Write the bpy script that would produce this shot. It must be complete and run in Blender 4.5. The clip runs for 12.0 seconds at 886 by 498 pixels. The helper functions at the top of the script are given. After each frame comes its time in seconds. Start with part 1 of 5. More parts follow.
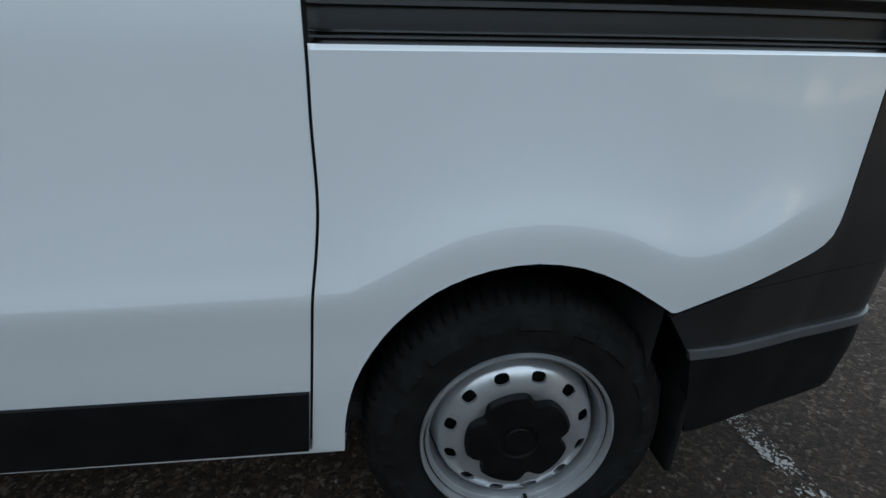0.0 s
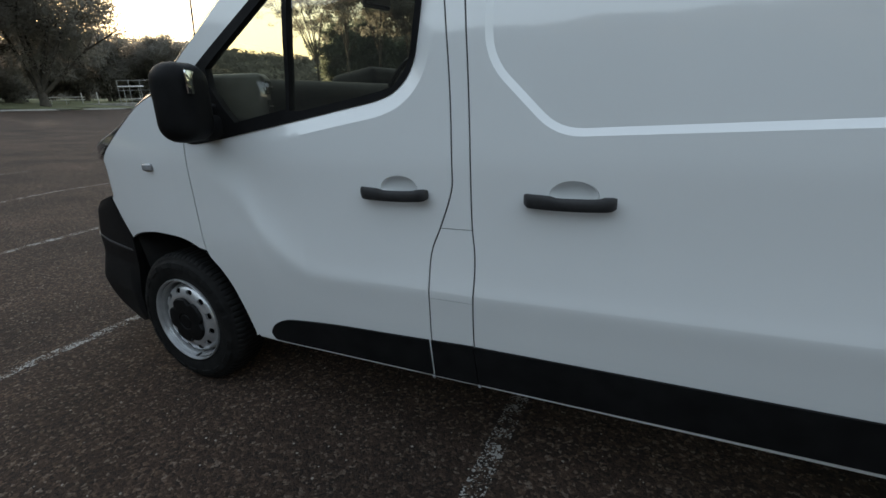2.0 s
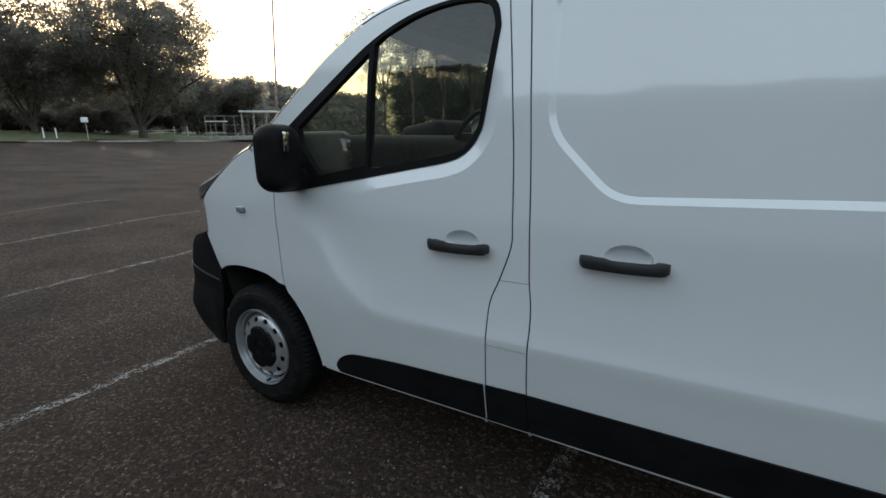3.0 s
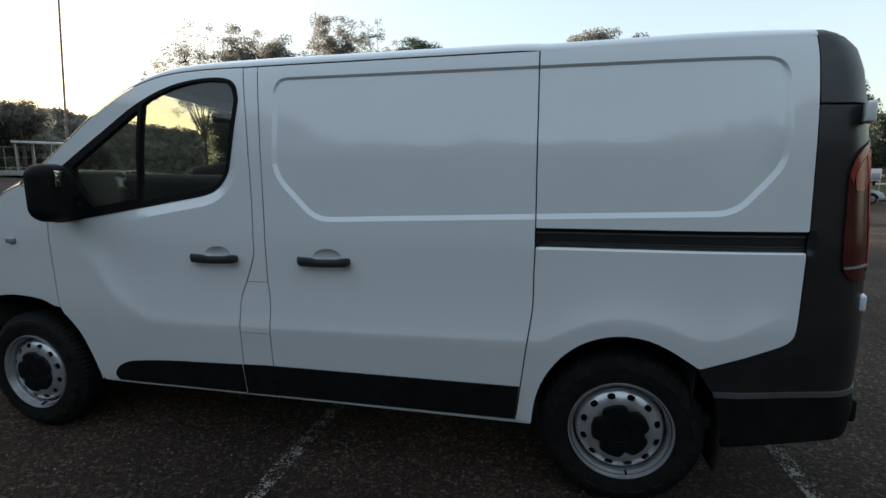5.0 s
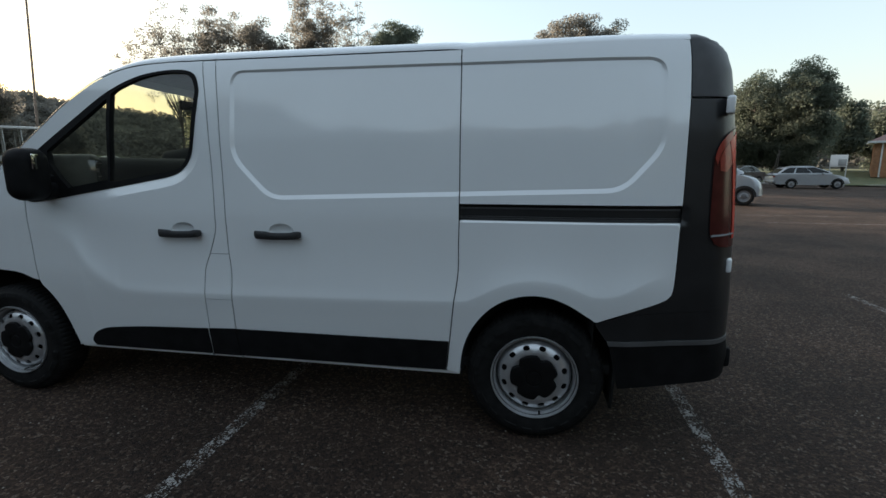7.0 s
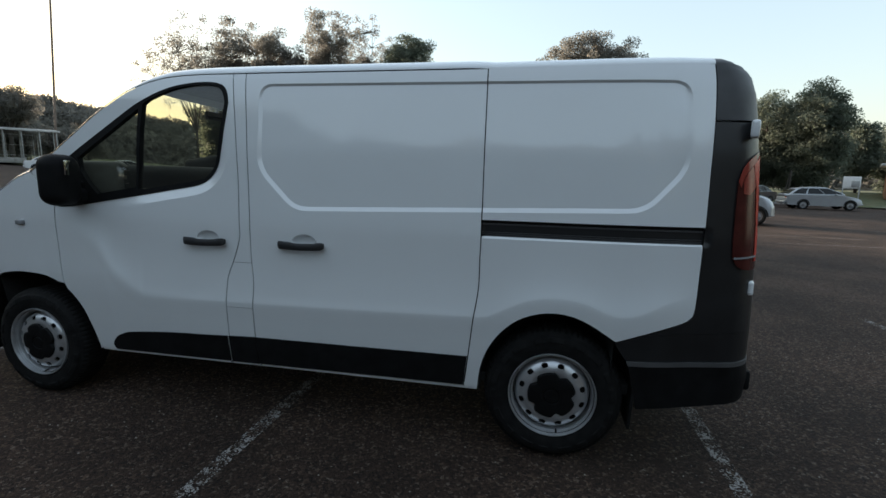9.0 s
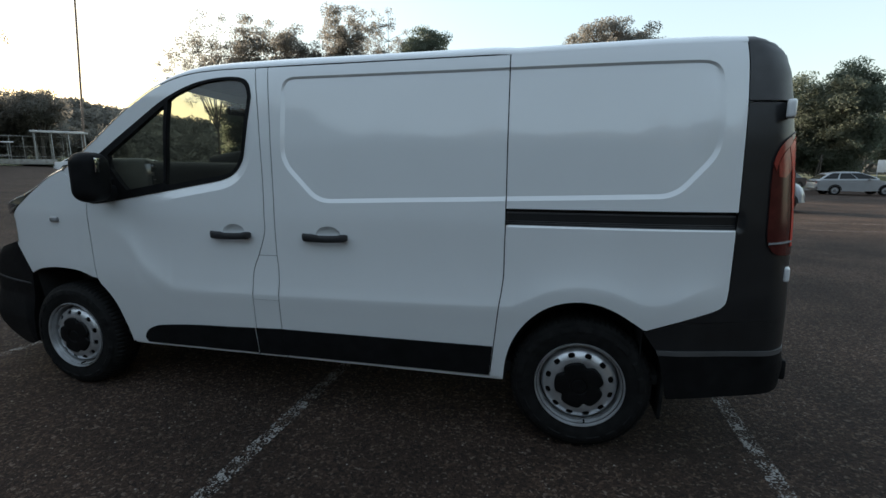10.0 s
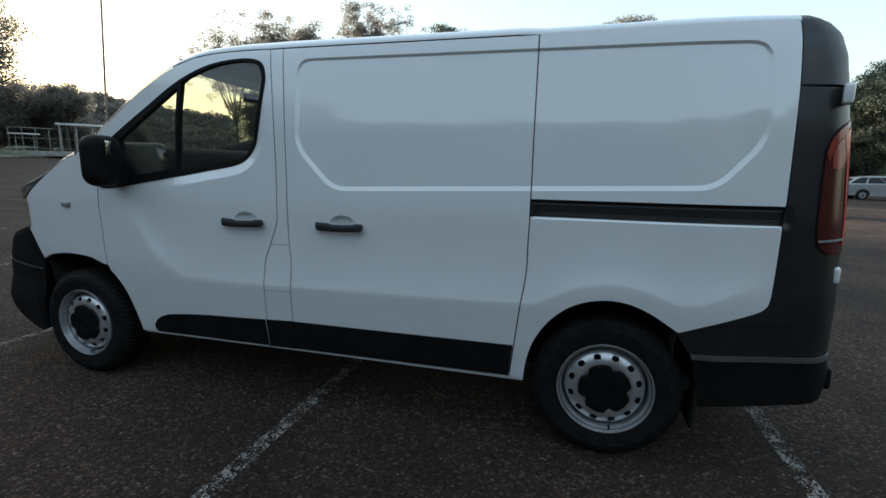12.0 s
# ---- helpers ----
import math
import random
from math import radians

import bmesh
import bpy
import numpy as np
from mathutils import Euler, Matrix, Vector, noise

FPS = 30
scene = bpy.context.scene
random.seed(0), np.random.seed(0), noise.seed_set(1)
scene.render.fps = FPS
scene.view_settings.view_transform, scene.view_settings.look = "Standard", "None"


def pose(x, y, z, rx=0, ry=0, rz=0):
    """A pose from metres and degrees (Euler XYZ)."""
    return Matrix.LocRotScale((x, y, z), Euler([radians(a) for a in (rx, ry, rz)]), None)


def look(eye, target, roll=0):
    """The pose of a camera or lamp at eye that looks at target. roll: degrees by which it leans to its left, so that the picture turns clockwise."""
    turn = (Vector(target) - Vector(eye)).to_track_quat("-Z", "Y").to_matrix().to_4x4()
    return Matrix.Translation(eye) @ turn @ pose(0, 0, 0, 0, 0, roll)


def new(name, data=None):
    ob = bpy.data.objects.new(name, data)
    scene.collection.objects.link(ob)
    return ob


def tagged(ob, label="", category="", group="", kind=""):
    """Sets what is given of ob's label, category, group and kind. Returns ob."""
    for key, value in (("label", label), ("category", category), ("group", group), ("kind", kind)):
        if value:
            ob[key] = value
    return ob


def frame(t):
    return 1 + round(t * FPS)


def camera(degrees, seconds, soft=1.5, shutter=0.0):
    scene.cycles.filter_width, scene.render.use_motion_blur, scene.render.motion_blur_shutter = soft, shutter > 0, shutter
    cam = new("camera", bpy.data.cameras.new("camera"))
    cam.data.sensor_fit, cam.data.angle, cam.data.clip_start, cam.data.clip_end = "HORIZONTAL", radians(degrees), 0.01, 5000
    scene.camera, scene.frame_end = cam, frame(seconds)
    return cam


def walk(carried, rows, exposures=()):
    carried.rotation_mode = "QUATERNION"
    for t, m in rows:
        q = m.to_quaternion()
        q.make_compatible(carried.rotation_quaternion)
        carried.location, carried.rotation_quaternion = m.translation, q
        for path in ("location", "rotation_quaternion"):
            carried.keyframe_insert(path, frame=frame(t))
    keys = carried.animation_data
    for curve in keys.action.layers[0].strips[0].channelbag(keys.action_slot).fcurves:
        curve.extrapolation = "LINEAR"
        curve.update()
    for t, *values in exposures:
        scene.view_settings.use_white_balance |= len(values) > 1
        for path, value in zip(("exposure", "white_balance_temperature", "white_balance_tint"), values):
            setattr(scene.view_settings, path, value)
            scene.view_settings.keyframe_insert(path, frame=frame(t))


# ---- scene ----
cam = camera(87.0, 12.0, soft=1.5)
PATH = [
    (0, (-0.238, -0.711, 1.072), (-0.057, 1.149, 0.362), 0.1),
    (0.5, (-0.551, -0.823, 1.095), (-0.578, 1.048, 0.388), -1.1),
    (1, (-0.824, -1.062, 1.214), (-1.036, 0.829, 0.599), -2.2),
    (1.5, (-0.946, -1.185, 1.244), (-1.485, 0.647, 0.65), -2.5),
    (2, (-1.058, -1.283, 1.3), (-1.878, 0.441, 0.704), -2.3),
    (2.5, (-1.097, -1.376, 1.355), (-2.082, 0.28, 0.821), -1.5),
    (3, (-1.027, -1.384, 1.386), (-2.064, 0.267, 0.94), -1.2),
    (3.5, (-0.755, -1.351, 1.48), (-1.697, 0.376, 1.116), -1.4),
    (3.7, (-0.621, -1.386, 1.454), (-1.461, 0.399, 1.125), -1.1),
    (5.3, (-0.262, -1.947, 1.369), (-0.678, -0.014, 1.068), -0.5),
    (5.5, (-0.205, -1.983, 1.36), (-0.646, -0.058, 1.046), -1.0),
    (6, (-0.126, -2.076, 1.381), (-0.645, -0.173, 1.052), -2.4),
    (6.5, (-0.063, -2.116, 1.37), (-0.516, -0.197, 1.036), -1.8),
    (6.7, (-0.033, -2.119, 1.36), (-0.42, -0.188, 1.01), -1.2),
    (8.3, (-0.078, -2.136, 1.391), (-0.429, -0.194, 1.069), 0.8),
    (8.5, (-0.086, -2.142, 1.378), (-0.438, -0.197, 1.073), 0.9),
    (9, (-0.101, -2.151, 1.382), (-0.496, -0.215, 1.078), 0.9),
    (9.5, (-0.094, -2.123, 1.368), (-0.549, -0.203, 1.043), 0.4),
    (10, (-0.127, -2.144, 1.365), (-0.6, -0.229, 1.031), -0.3),
    (10.5, (-0.135, -2.133, 1.373), (-0.626, -0.221, 1.05), -0.3),
    (11, (-0.15, -2.139, 1.372), (-0.635, -0.222, 1.074), -0.1),
    (11.5, (-0.152, -2.138, 1.353), (-0.68, -0.235, 1.037), 0.2),
    (12, (-0.179, -2.041, 1.314), (-0.709, -0.143, 0.974), 0.6),
]
STOPS = [(0, 2.63, 6900, 12), (0.5, 2.41, 7100, 14), (1, 2.11, 7250, 15), (1.5, 1.93, 7200, 14), (2.1, 2.32, 7160, 13), (3.0, 2.29, 7110, 12), (3.5, 1.87, 6840, 12), (5.3, 1.74, 6740, 11), (9, 1.73, 6690, 11), (12, 1.94, 6490, 8)]
walk(cam, [(t, look(eye, target, roll)) for t, eye, target, roll in PATH], STOPS)

# ---- light and air ----
SUN_AZ, SUN_EL = -68.0, 9.8
world = bpy.data.worlds.new("world")
scene.world = world
world.use_nodes = True
wn = world.node_tree.nodes
sky = wn.new("ShaderNodeTexSky")
sky.sky_type = "NISHITA"
sky.sun_disc = False
sky.sun_elevation = radians(SUN_EL)
sky.sun_rotation = radians(SUN_AZ)
sky.air_density, sky.dust_density, sky.ozone_density = 1.45, 1.3, 1.8
wn["Background"].inputs["Strength"].default_value = 0.15
# a flat pale blue added to the clear sky to even it out
veil = wn.new("ShaderNodeMix")
veil.data_type = "RGBA"
veil.inputs["Factor"].default_value = 0.6
veil.inputs["B"].default_value = (1.36, 1.64, 1.97, 1)
world.node_tree.links.new(sky.outputs[0], veil.inputs["A"])
world.node_tree.links.new(veil.outputs["Result"], wn["Background"].inputs["Color"])

sun = new("sun", bpy.data.lights.new("sun", "SUN"))
sun.data.energy, sun.data.angle, sun.data.color = 3.6, radians(1.5), (1.0, 0.85, 0.70)
sun_dir = Vector((math.sin(radians(SUN_AZ)) * math.cos(radians(SUN_EL)), math.cos(radians(SUN_AZ)) * math.cos(radians(SUN_EL)), math.sin(radians(SUN_EL))))
sun.matrix_world = Matrix.Translation((0, 0, 30)) @ sun_dir.to_track_quat("Z", "Y").to_matrix().to_4x4()


# ---- materials ----
def material(name, colour, rough=0.5, metal=0.0, vary=0.0, scale=8.0, bump=0.0, bump_scale=60.0, coat=0.0, second=None, island=False, detail=6.0, spec=0.5):
    m = bpy.data.materials.new(name)
    m.use_nodes = True
    n, l = m.node_tree.nodes, m.node_tree.links
    p = n["Principled BSDF"]
    p.inputs["Roughness"].default_value, p.inputs["Metallic"].default_value = rough, metal
    p.inputs["Base Color"].default_value = (*colour, 1)
    p.inputs["Specular IOR Level"].default_value = spec
    p.inputs["Coat Weight"].default_value, p.inputs["Coat Roughness"].default_value = coat, 0.04
    where = n.new("ShaderNodeTexCoord").outputs["Object"]
    if vary or second:
        tex = n.new("ShaderNodeTexNoise")
        tex.inputs["Scale"].default_value, tex.inputs["Detail"].default_value = scale, detail
        l.new(where, tex.inputs["Vector"])
        mix = n.new("ShaderNodeMix")
        mix.data_type = "RGBA"
        other = second or tuple(min(1, c * (1 + vary)) for c in colour)
        base = colour if second else tuple(c * (1 - vary) for c in colour)
        mix.inputs["A"].default_value, mix.inputs["B"].default_value = (*base, 1), (*other, 1)
        ramp = n.new("ShaderNodeMapRange")
        ramp.inputs["From Min"].default_value, ramp.inputs["From Max"].default_value = 0.3, 0.7
        l.new(tex.outputs["Fac"], ramp.inputs["Value"])
        source = ramp.outputs["Result"]
        if island:
            geo = n.new("ShaderNodeNewGeometry")
            add = n.new("ShaderNodeMath")
            add.operation = "MULTIPLY_ADD"
            add.inputs[1].default_value = 0.5
            half = n.new("ShaderNodeMath")
            half.operation = "MULTIPLY"
            half.inputs[1].default_value = 0.6
            l.new(geo.outputs["Random Per Island"], half.inputs[0])
            l.new(source, add.inputs[0])
            l.new(half.outputs[0], add.inputs[2])
            source = add.outputs[0]
        l.new(source, mix.inputs["Factor"])
        l.new(mix.outputs["Result"], p.inputs["Base Color"])
    if bump:
        tex = n.new("ShaderNodeTexNoise")
        tex.inputs["Scale"].default_value, tex.inputs["Detail"].default_value = bump_scale, 4
        l.new(where, tex.inputs["Vector"])
        b = n.new("ShaderNodeBump")
        b.inputs["Strength"].default_value, b.inputs["Distance"].default_value = bump, 0.01
        l.new(tex.outputs["Fac"], b.inputs["Height"])
        l.new(b.outputs[0], p.inputs["Normal"])
    return m


def glass(name, tint, strength=1.0):
    m = bpy.data.materials.new(name)
    m.use_nodes = True
    n, l = m.node_tree.nodes, m.node_tree.links
    n.remove(n["Principled BSDF"])
    clear, gloss, mix, fres = n.new("ShaderNodeBsdfTransparent"), n.new("ShaderNodeBsdfGlossy"), n.new("ShaderNodeMixShader"), n.new("ShaderNodeLayerWeight")
    clear.inputs["Color"].default_value = (*tint, 1)
    gloss.inputs["Roughness"].default_value = 0.02
    fres.inputs["Blend"].default_value = 0.5
    fifth, share = n.new("ShaderNodeMath"), n.new("ShaderNodeMath")
    fifth.operation, share.operation = "POWER", "MULTIPLY_ADD"
    fifth.inputs[1].default_value = 5.0
    share.inputs[1].default_value, share.inputs[2].default_value = 0.88, 0.08
    l.new(fres.outputs["Facing"], fifth.inputs[0])
    l.new(fifth.outputs[0], share.inputs[0])
    l.new(share.outputs[0], mix.inputs[0])
    l.new(clear.outputs[0], mix.inputs[1])
    l.new(gloss.outputs[0], mix.inputs[2])
    # a pale diffuse film that stands in for the glare veiling the panes
    glare, film = n.new("ShaderNodeBsdfDiffuse"), n.new("ShaderNodeMixShader")
    glare.inputs["Color"].default_value = (0.5, 0.49, 0.46, 1)
    mottle, amount = n.new("ShaderNodeTexNoise"), n.new("ShaderNodeMapRange")
    mottle.inputs["Scale"].default_value, mottle.inputs["Detail"].default_value = 5, 5
    amount.inputs["To Min"].default_value, amount.inputs["To Max"].default_value = 0.04 * strength, 0.11 * strength
    l.new(mottle.outputs["Fac"], amount.inputs["Value"])
    l.new(amount.outputs[0], film.inputs[0])
    l.new(mix.outputs[0], film.inputs[1])
    l.new(glare.outputs[0], film.inputs[2])
    l.new(film.outputs[0], n["Material Output"].inputs["Surface"])
    return m


def leaf_material(name, dark, light):
    m = material(name, dark, 0.6, second=light, scale=0.6, island=True)
    n, l = m.node_tree.nodes, m.node_tree.links
    p = n["Principled BSDF"]
    tr, mix = n.new("ShaderNodeBsdfTranslucent"), n.new("ShaderNodeMixShader")
    # transmission set high to lift the crowns in place of glare haze
    tr.inputs["Color"].default_value = tuple(1.4 * c for c in light) + (1,)
    mix.inputs[0].default_value = 0.65
    l.new(p.outputs[0], mix.inputs[1])
    l.new(tr.outputs[0], mix.inputs[2])
    l.new(mix.outputs[0], n["Material Output"].inputs["Surface"])
    return m


def shaken(n, l, where, scale, amount):
    """Coordinates pushed about by noise, so that cells lose their even outline."""
    wob, mid, push = n.new("ShaderNodeTexNoise"), n.new("ShaderNodeVectorMath"), n.new("ShaderNodeVectorMath")
    wob.inputs["Scale"].default_value, wob.inputs["Detail"].default_value = scale, 3
    l.new(where, wob.inputs["Vector"])
    mid.operation, push.operation = "SUBTRACT", "MULTIPLY_ADD"
    mid.inputs[1].default_value = (0.5, 0.5, 0.5)
    push.inputs[1].default_value = (amount,) * 3
    l.new(wob.outputs["Color"], mid.inputs[0])
    l.new(mid.outputs[0], push.inputs[0])
    l.new(where, push.inputs[2])
    return push.outputs[0]


def asphalt_material():
    m = bpy.data.materials.new("asphalt")
    m.use_nodes = True
    n, l = m.node_tree.nodes, m.node_tree.links
    p = n["Principled BSDF"]
    where = n.new("ShaderNodeTexCoord").outputs["Object"]
    loose = shaken(n, l, where, 38, 0.035)
    stones = n.new("ShaderNodeTexVoronoi")
    stones.inputs["Scale"].default_value = 80
    l.new(loose, stones.inputs["Vector"])
    tone = n.new("ShaderNodeValToRGB")
    el = tone.color_ramp.elements
    el[0].position, el[0].color = 0.0, (0.0193, 0.0138, 0.0110, 1)
    el[1].position, el[1].color = 1.0, (0.155, 0.122, 0.098, 1)
    for at, c in ((0.35, (0.0385, 0.0242, 0.0174, 1)), (0.72, (0.0572, 0.0354, 0.0246, 1)), (0.90, (0.0957, 0.0616, 0.0440, 1))):
        e = el.new(at)
        e.color = c
    parts = n.new("ShaderNodeSeparateColor")
    l.new(stones.outputs["Color"], parts.inputs[0])
    l.new(parts.outputs[0], tone.inputs[0])
    # fine grit of sand and bitumen
    grit = n.new("ShaderNodeTexNoise")
    grit.inputs["Scale"].default_value, grit.inputs["Detail"].default_value, grit.inputs["Roughness"].default_value = 130, 6, 0.7
    l.new(where, grit.inputs["Vector"])
    gr = n.new("ShaderNodeMapRange")
    gr.inputs["From Min"].default_value, gr.inputs["From Max"].default_value = 0.3, 0.7
    gr.inputs["To Min"].default_value, gr.inputs["To Max"].default_value = 0.45, 1.6
    l.new(grit.outputs["Fac"], gr.inputs["Value"])
    # broad stains and patches
    patch = n.new("ShaderNodeTexNoise")
    patch.inputs["Scale"].default_value, patch.inputs["Detail"].default_value = 0.9, 7
    l.new(where, patch.inputs["Vector"])
    pr = n.new("ShaderNodeMapRange")
    pr.inputs["From Min"].default_value, pr.inputs["From Max"].default_value = 0.3, 0.7
    pr.inputs["To Min"].default_value, pr.inputs["To Max"].default_value = 0.55, 1.35
    l.new(patch.outputs["Fac"], pr.inputs["Value"])
    both = n.new("ShaderNodeMath")
    both.operation = "MULTIPLY"
    l.new(gr.outputs[0], both.inputs[0])
    l.new(pr.outputs[0], both.inputs[1])
    mul = n.new("ShaderNodeMix")
    mul.data_type, mul.blend_type = "RGBA", "MULTIPLY"
    mul.inputs["Factor"].default_value = 1
    l.new(tone.outputs[0], mul.inputs["A"])
    l.new(both.outputs[0], mul.inputs["B"])
    l.new(mul.outputs["Result"], p.inputs["Base Color"])
    p.inputs["Roughness"].default_value = 0.85
    p.inputs["Specular IOR Level"].default_value = 0.22
    rough = n.new("ShaderNodeMath")
    rough.operation = "MULTIPLY_ADD"
    rough.inputs[1].default_value = -0.55
    l.new(stones.outputs["Distance"], rough.inputs[0])
    l.new(grit.outputs["Fac"], rough.inputs[2])
    b = n.new("ShaderNodeBump")
    b.inputs["Strength"].default_value, b.inputs["Distance"].default_value = 1.0, 0.016
    l.new(rough.outputs[0], b.inputs["Height"])
    l.new(b.outputs[0], p.inputs["Normal"])
    return m


def line_paint_material():
    """Road paint worn down to the tops of the stones."""
    m = bpy.data.materials.new("worn_line_paint")
    m.use_nodes = True
    n, l = m.node_tree.nodes, m.node_tree.links
    p = n["Principled BSDF"]
    p.inputs["Base Color"].default_value, p.inputs["Roughness"].default_value = (0.28, 0.265, 0.245, 1), 0.85
    where = n.new("ShaderNodeTexCoord").outputs["Object"]
    loose = shaken(n, l, where, 38, 0.035)
    stones = n.new("ShaderNodeTexVoronoi")
    stones.inputs["Scale"].default_value = 85
    l.new(loose, stones.inputs["Vector"])
    wear = n.new("ShaderNodeTexNoise")
    wear.inputs["Scale"].default_value, wear.inputs["Detail"].default_value = 14, 5
    l.new(where, wear.inputs["Vector"])
    limit = n.new("ShaderNodeMapRange")
    limit.inputs["From Min"].default_value, limit.inputs["From Max"].default_value = 0.35, 0.7
    limit.inputs["To Min"].default_value, limit.inputs["To Max"].default_value = 0.19, 0.66
    l.new(wear.outputs["Fac"], limit.inputs["Value"])
    keep = n.new("ShaderNodeMath")
    keep.operation = "LESS_THAN"
    l.new(stones.outputs["Distance"], keep.inputs[0])
    l.new(limit.outputs[0], keep.inputs[1])
    clear, mix = n.new("ShaderNodeBsdfTransparent"), n.new("ShaderNodeMixShader")
    l.new(keep.outputs[0], mix.inputs[0])
    l.new(clear.outputs[0], mix.inputs[1])
    l.new(p.outputs[0], mix.inputs[2])
    l.new(mix.outputs[0], n["Material Output"].inputs["Surface"])
    return m


WHITE = material("white_paint", (0.775, 0.803, 0.81), 0.32, vary=0.012, scale=3, coat=1.0)
WHITE.node_tree.nodes["Principled BSDF"].inputs["Coat IOR"].default_value = 1.75
WHITE.node_tree.nodes["Principled BSDF"].inputs["Coat Roughness"].default_value = 0.07
PLASTIC = material("black_grained_plastic", (0.0105, 0.0105, 0.011), 0.5, vary=0.25, scale=12, bump=0.15, bump_scale=700, spec=0.06)
PILLAR = material("black_satin_plastic", (0.015, 0.0154, 0.0165), 0.32, vary=0.2, scale=9, bump=0.06, bump_scale=500, spec=0.48)
GRIP = material("charcoal_handle_plastic", (0.030, 0.0305, 0.032), 0.45, vary=0.2, scale=30, bump=0.1, bump_scale=700, spec=0.3)
TRIM = material("dark_grey_trim", (0.06, 0.061, 0.064), 0.42, vary=0.2, scale=9, bump=0.1, bump_scale=500, spec=0.35)
MOULD = material("pale_grey_moulding", (0.085, 0.086, 0.088), 0.4, vary=0.15, scale=9)
DARK = material("dark_interior", (0.022, 0.022, 0.022), 0.8, vary=0.3, scale=10)
FABRIC = material("grey_seat_fabric", (0.05, 0.05, 0.055), 0.95, vary=0.3, scale=60, bump=0.4, bump_scale=300)
LINING = material("pale_headlining", (0.40, 0.40, 0.38), 0.95, vary=0.1, scale=30)
RUBBER = material("tyre_rubber", (0.0105, 0.0105, 0.0104), 0.62, vary=0.35, scale=20, bump=0.2, bump_scale=200, spec=0.10)
CAP = material("black_hub_plastic", (0.006, 0.006, 0.0062), 0.5, vary=0.3, scale=30, spec=0.12)
RIM = material("silver_wheel_steel", (0.55, 0.56, 0.57), 0.3, 0.72, vary=0.14, scale=14)
SILVER = material("silver_car_paint", (0.36, 0.375, 0.39), 0.4, 0.4, vary=0.04, scale=4, coat=0.8)
PALE = material("pale_car_paint", (0.75, 0.76, 0.77), 0.35, vary=0.03, scale=4, coat=0.8)
NAVY = material("dark_car_paint", (0.02, 0.022, 0.028), 0.3, vary=0.1, scale=4, coat=0.8)
GLINT = material("bright_glint_metal", (0.7, 0.71, 0.72), 0.25, 1.0)
RED = material("red_lamp_lens", (0.58, 0.050, 0.032), 0.25, coat=0.0, vary=0.2, scale=30, spec=0.3)
# the shadow on the tail lamp's body is put into this darker red
SHADED_RED = material("shaded_red_lens", (0.062, 0.013, 0.011), 0.22, coat=0.0, vary=0.25, scale=20, spec=0.3)
LENS = material("clear_lamp_lens", (0.25, 0.26, 0.27), 0.2, coat=0.5, vary=0.2, scale=30)
DARKLENS = material("headlamp_lens", (0.06, 0.06, 0.065), 0.06, coat=1.0, vary=0.3, scale=20)
GLASS = glass("window_glass", (0.79, 0.80, 0.71), 0.4)
CARGLASS = material("car_window_tint", (0.012, 0.013, 0.014), 0.12, spec=0.3)
MIRROR = material("mirror_glass", (0.8, 0.82, 0.82), 0.02, 1.0)
ASPHALT = asphalt_material()
PAINT = line_paint_material()
GRASS = material("dry_grass", (0.08, 0.098, 0.04), 0.95, second=(0.15, 0.145, 0.07), scale=1.3, bump=1.0, bump_scale=30)
KERB = material("concrete_kerb", (0.32, 0.31, 0.29), 0.9, vary=0.25, scale=3, bump=0.4, bump_scale=40)
BARK = material("grey_bark", (0.04, 0.034, 0.028), 0.95, second=(0.09, 0.078, 0.065), scale=3, bump=1.0, bump_scale=14)
LEAF = leaf_material("gum_leaf", (0.105, 0.102, 0.088), (0.165, 0.158, 0.138))
LEAF_DARK = leaf_material("fig_leaf", (0.085, 0.10, 0.075), (0.12, 0.14, 0.105))
# leaf colour paled to grey-brown for the glare haze over the left trees
LEAF_HAZED = leaf_material("haze_paled_leaf", (0.11, 0.105, 0.09), (0.16, 0.152, 0.132))
BUSH = material("bushland", (0.09, 0.087, 0.068), 0.95, second=(0.15, 0.14, 0.11), scale=0.25, bump=1.0, bump_scale=1.5)
BRICK = material("orange_brick", (0.42, 0.21, 0.115), 0.9, vary=0.25, scale=6, bump=0.3, bump_scale=40)
ROOF = material("red_roof_sheet", (0.24, 0.13, 0.11), 0.6, vary=0.15, scale=4)
SHEET = material("pale_roof_sheet", (0.55, 0.54, 0.52), 0.5, vary=0.12, scale=2)
POLE = material("brown_painted_pole", (0.20, 0.145, 0.115), 0.7, vary=0.2, scale=2)
POST = material("galvanised_post", (0.40, 0.40, 0.39), 0.5, 0.4, vary=0.15, scale=5)
CHIP = material("stone_chip", (0.16, 0.14, 0.12), 0.9, second=(0.34, 0.31, 0.27), scale=4)
SIGN = material("white_sign_board", (0.75, 0.75, 0.73), 0.5, vary=0.05, scale=5)


# ---- building helpers ----
def world_of(ob):
    if ob is None:
        return Matrix()
    return (world_of(ob.parent) @ ob.matrix_parent_inverse if ob.parent else Matrix()) @ ob.matrix_basis


def adopt(ob, parent, label=""):
    if parent is not None:
        ob.parent = parent
        ob.matrix_parent_inverse = world_of(parent).inverted()
    if label:
        tagged(ob, label)
    return ob


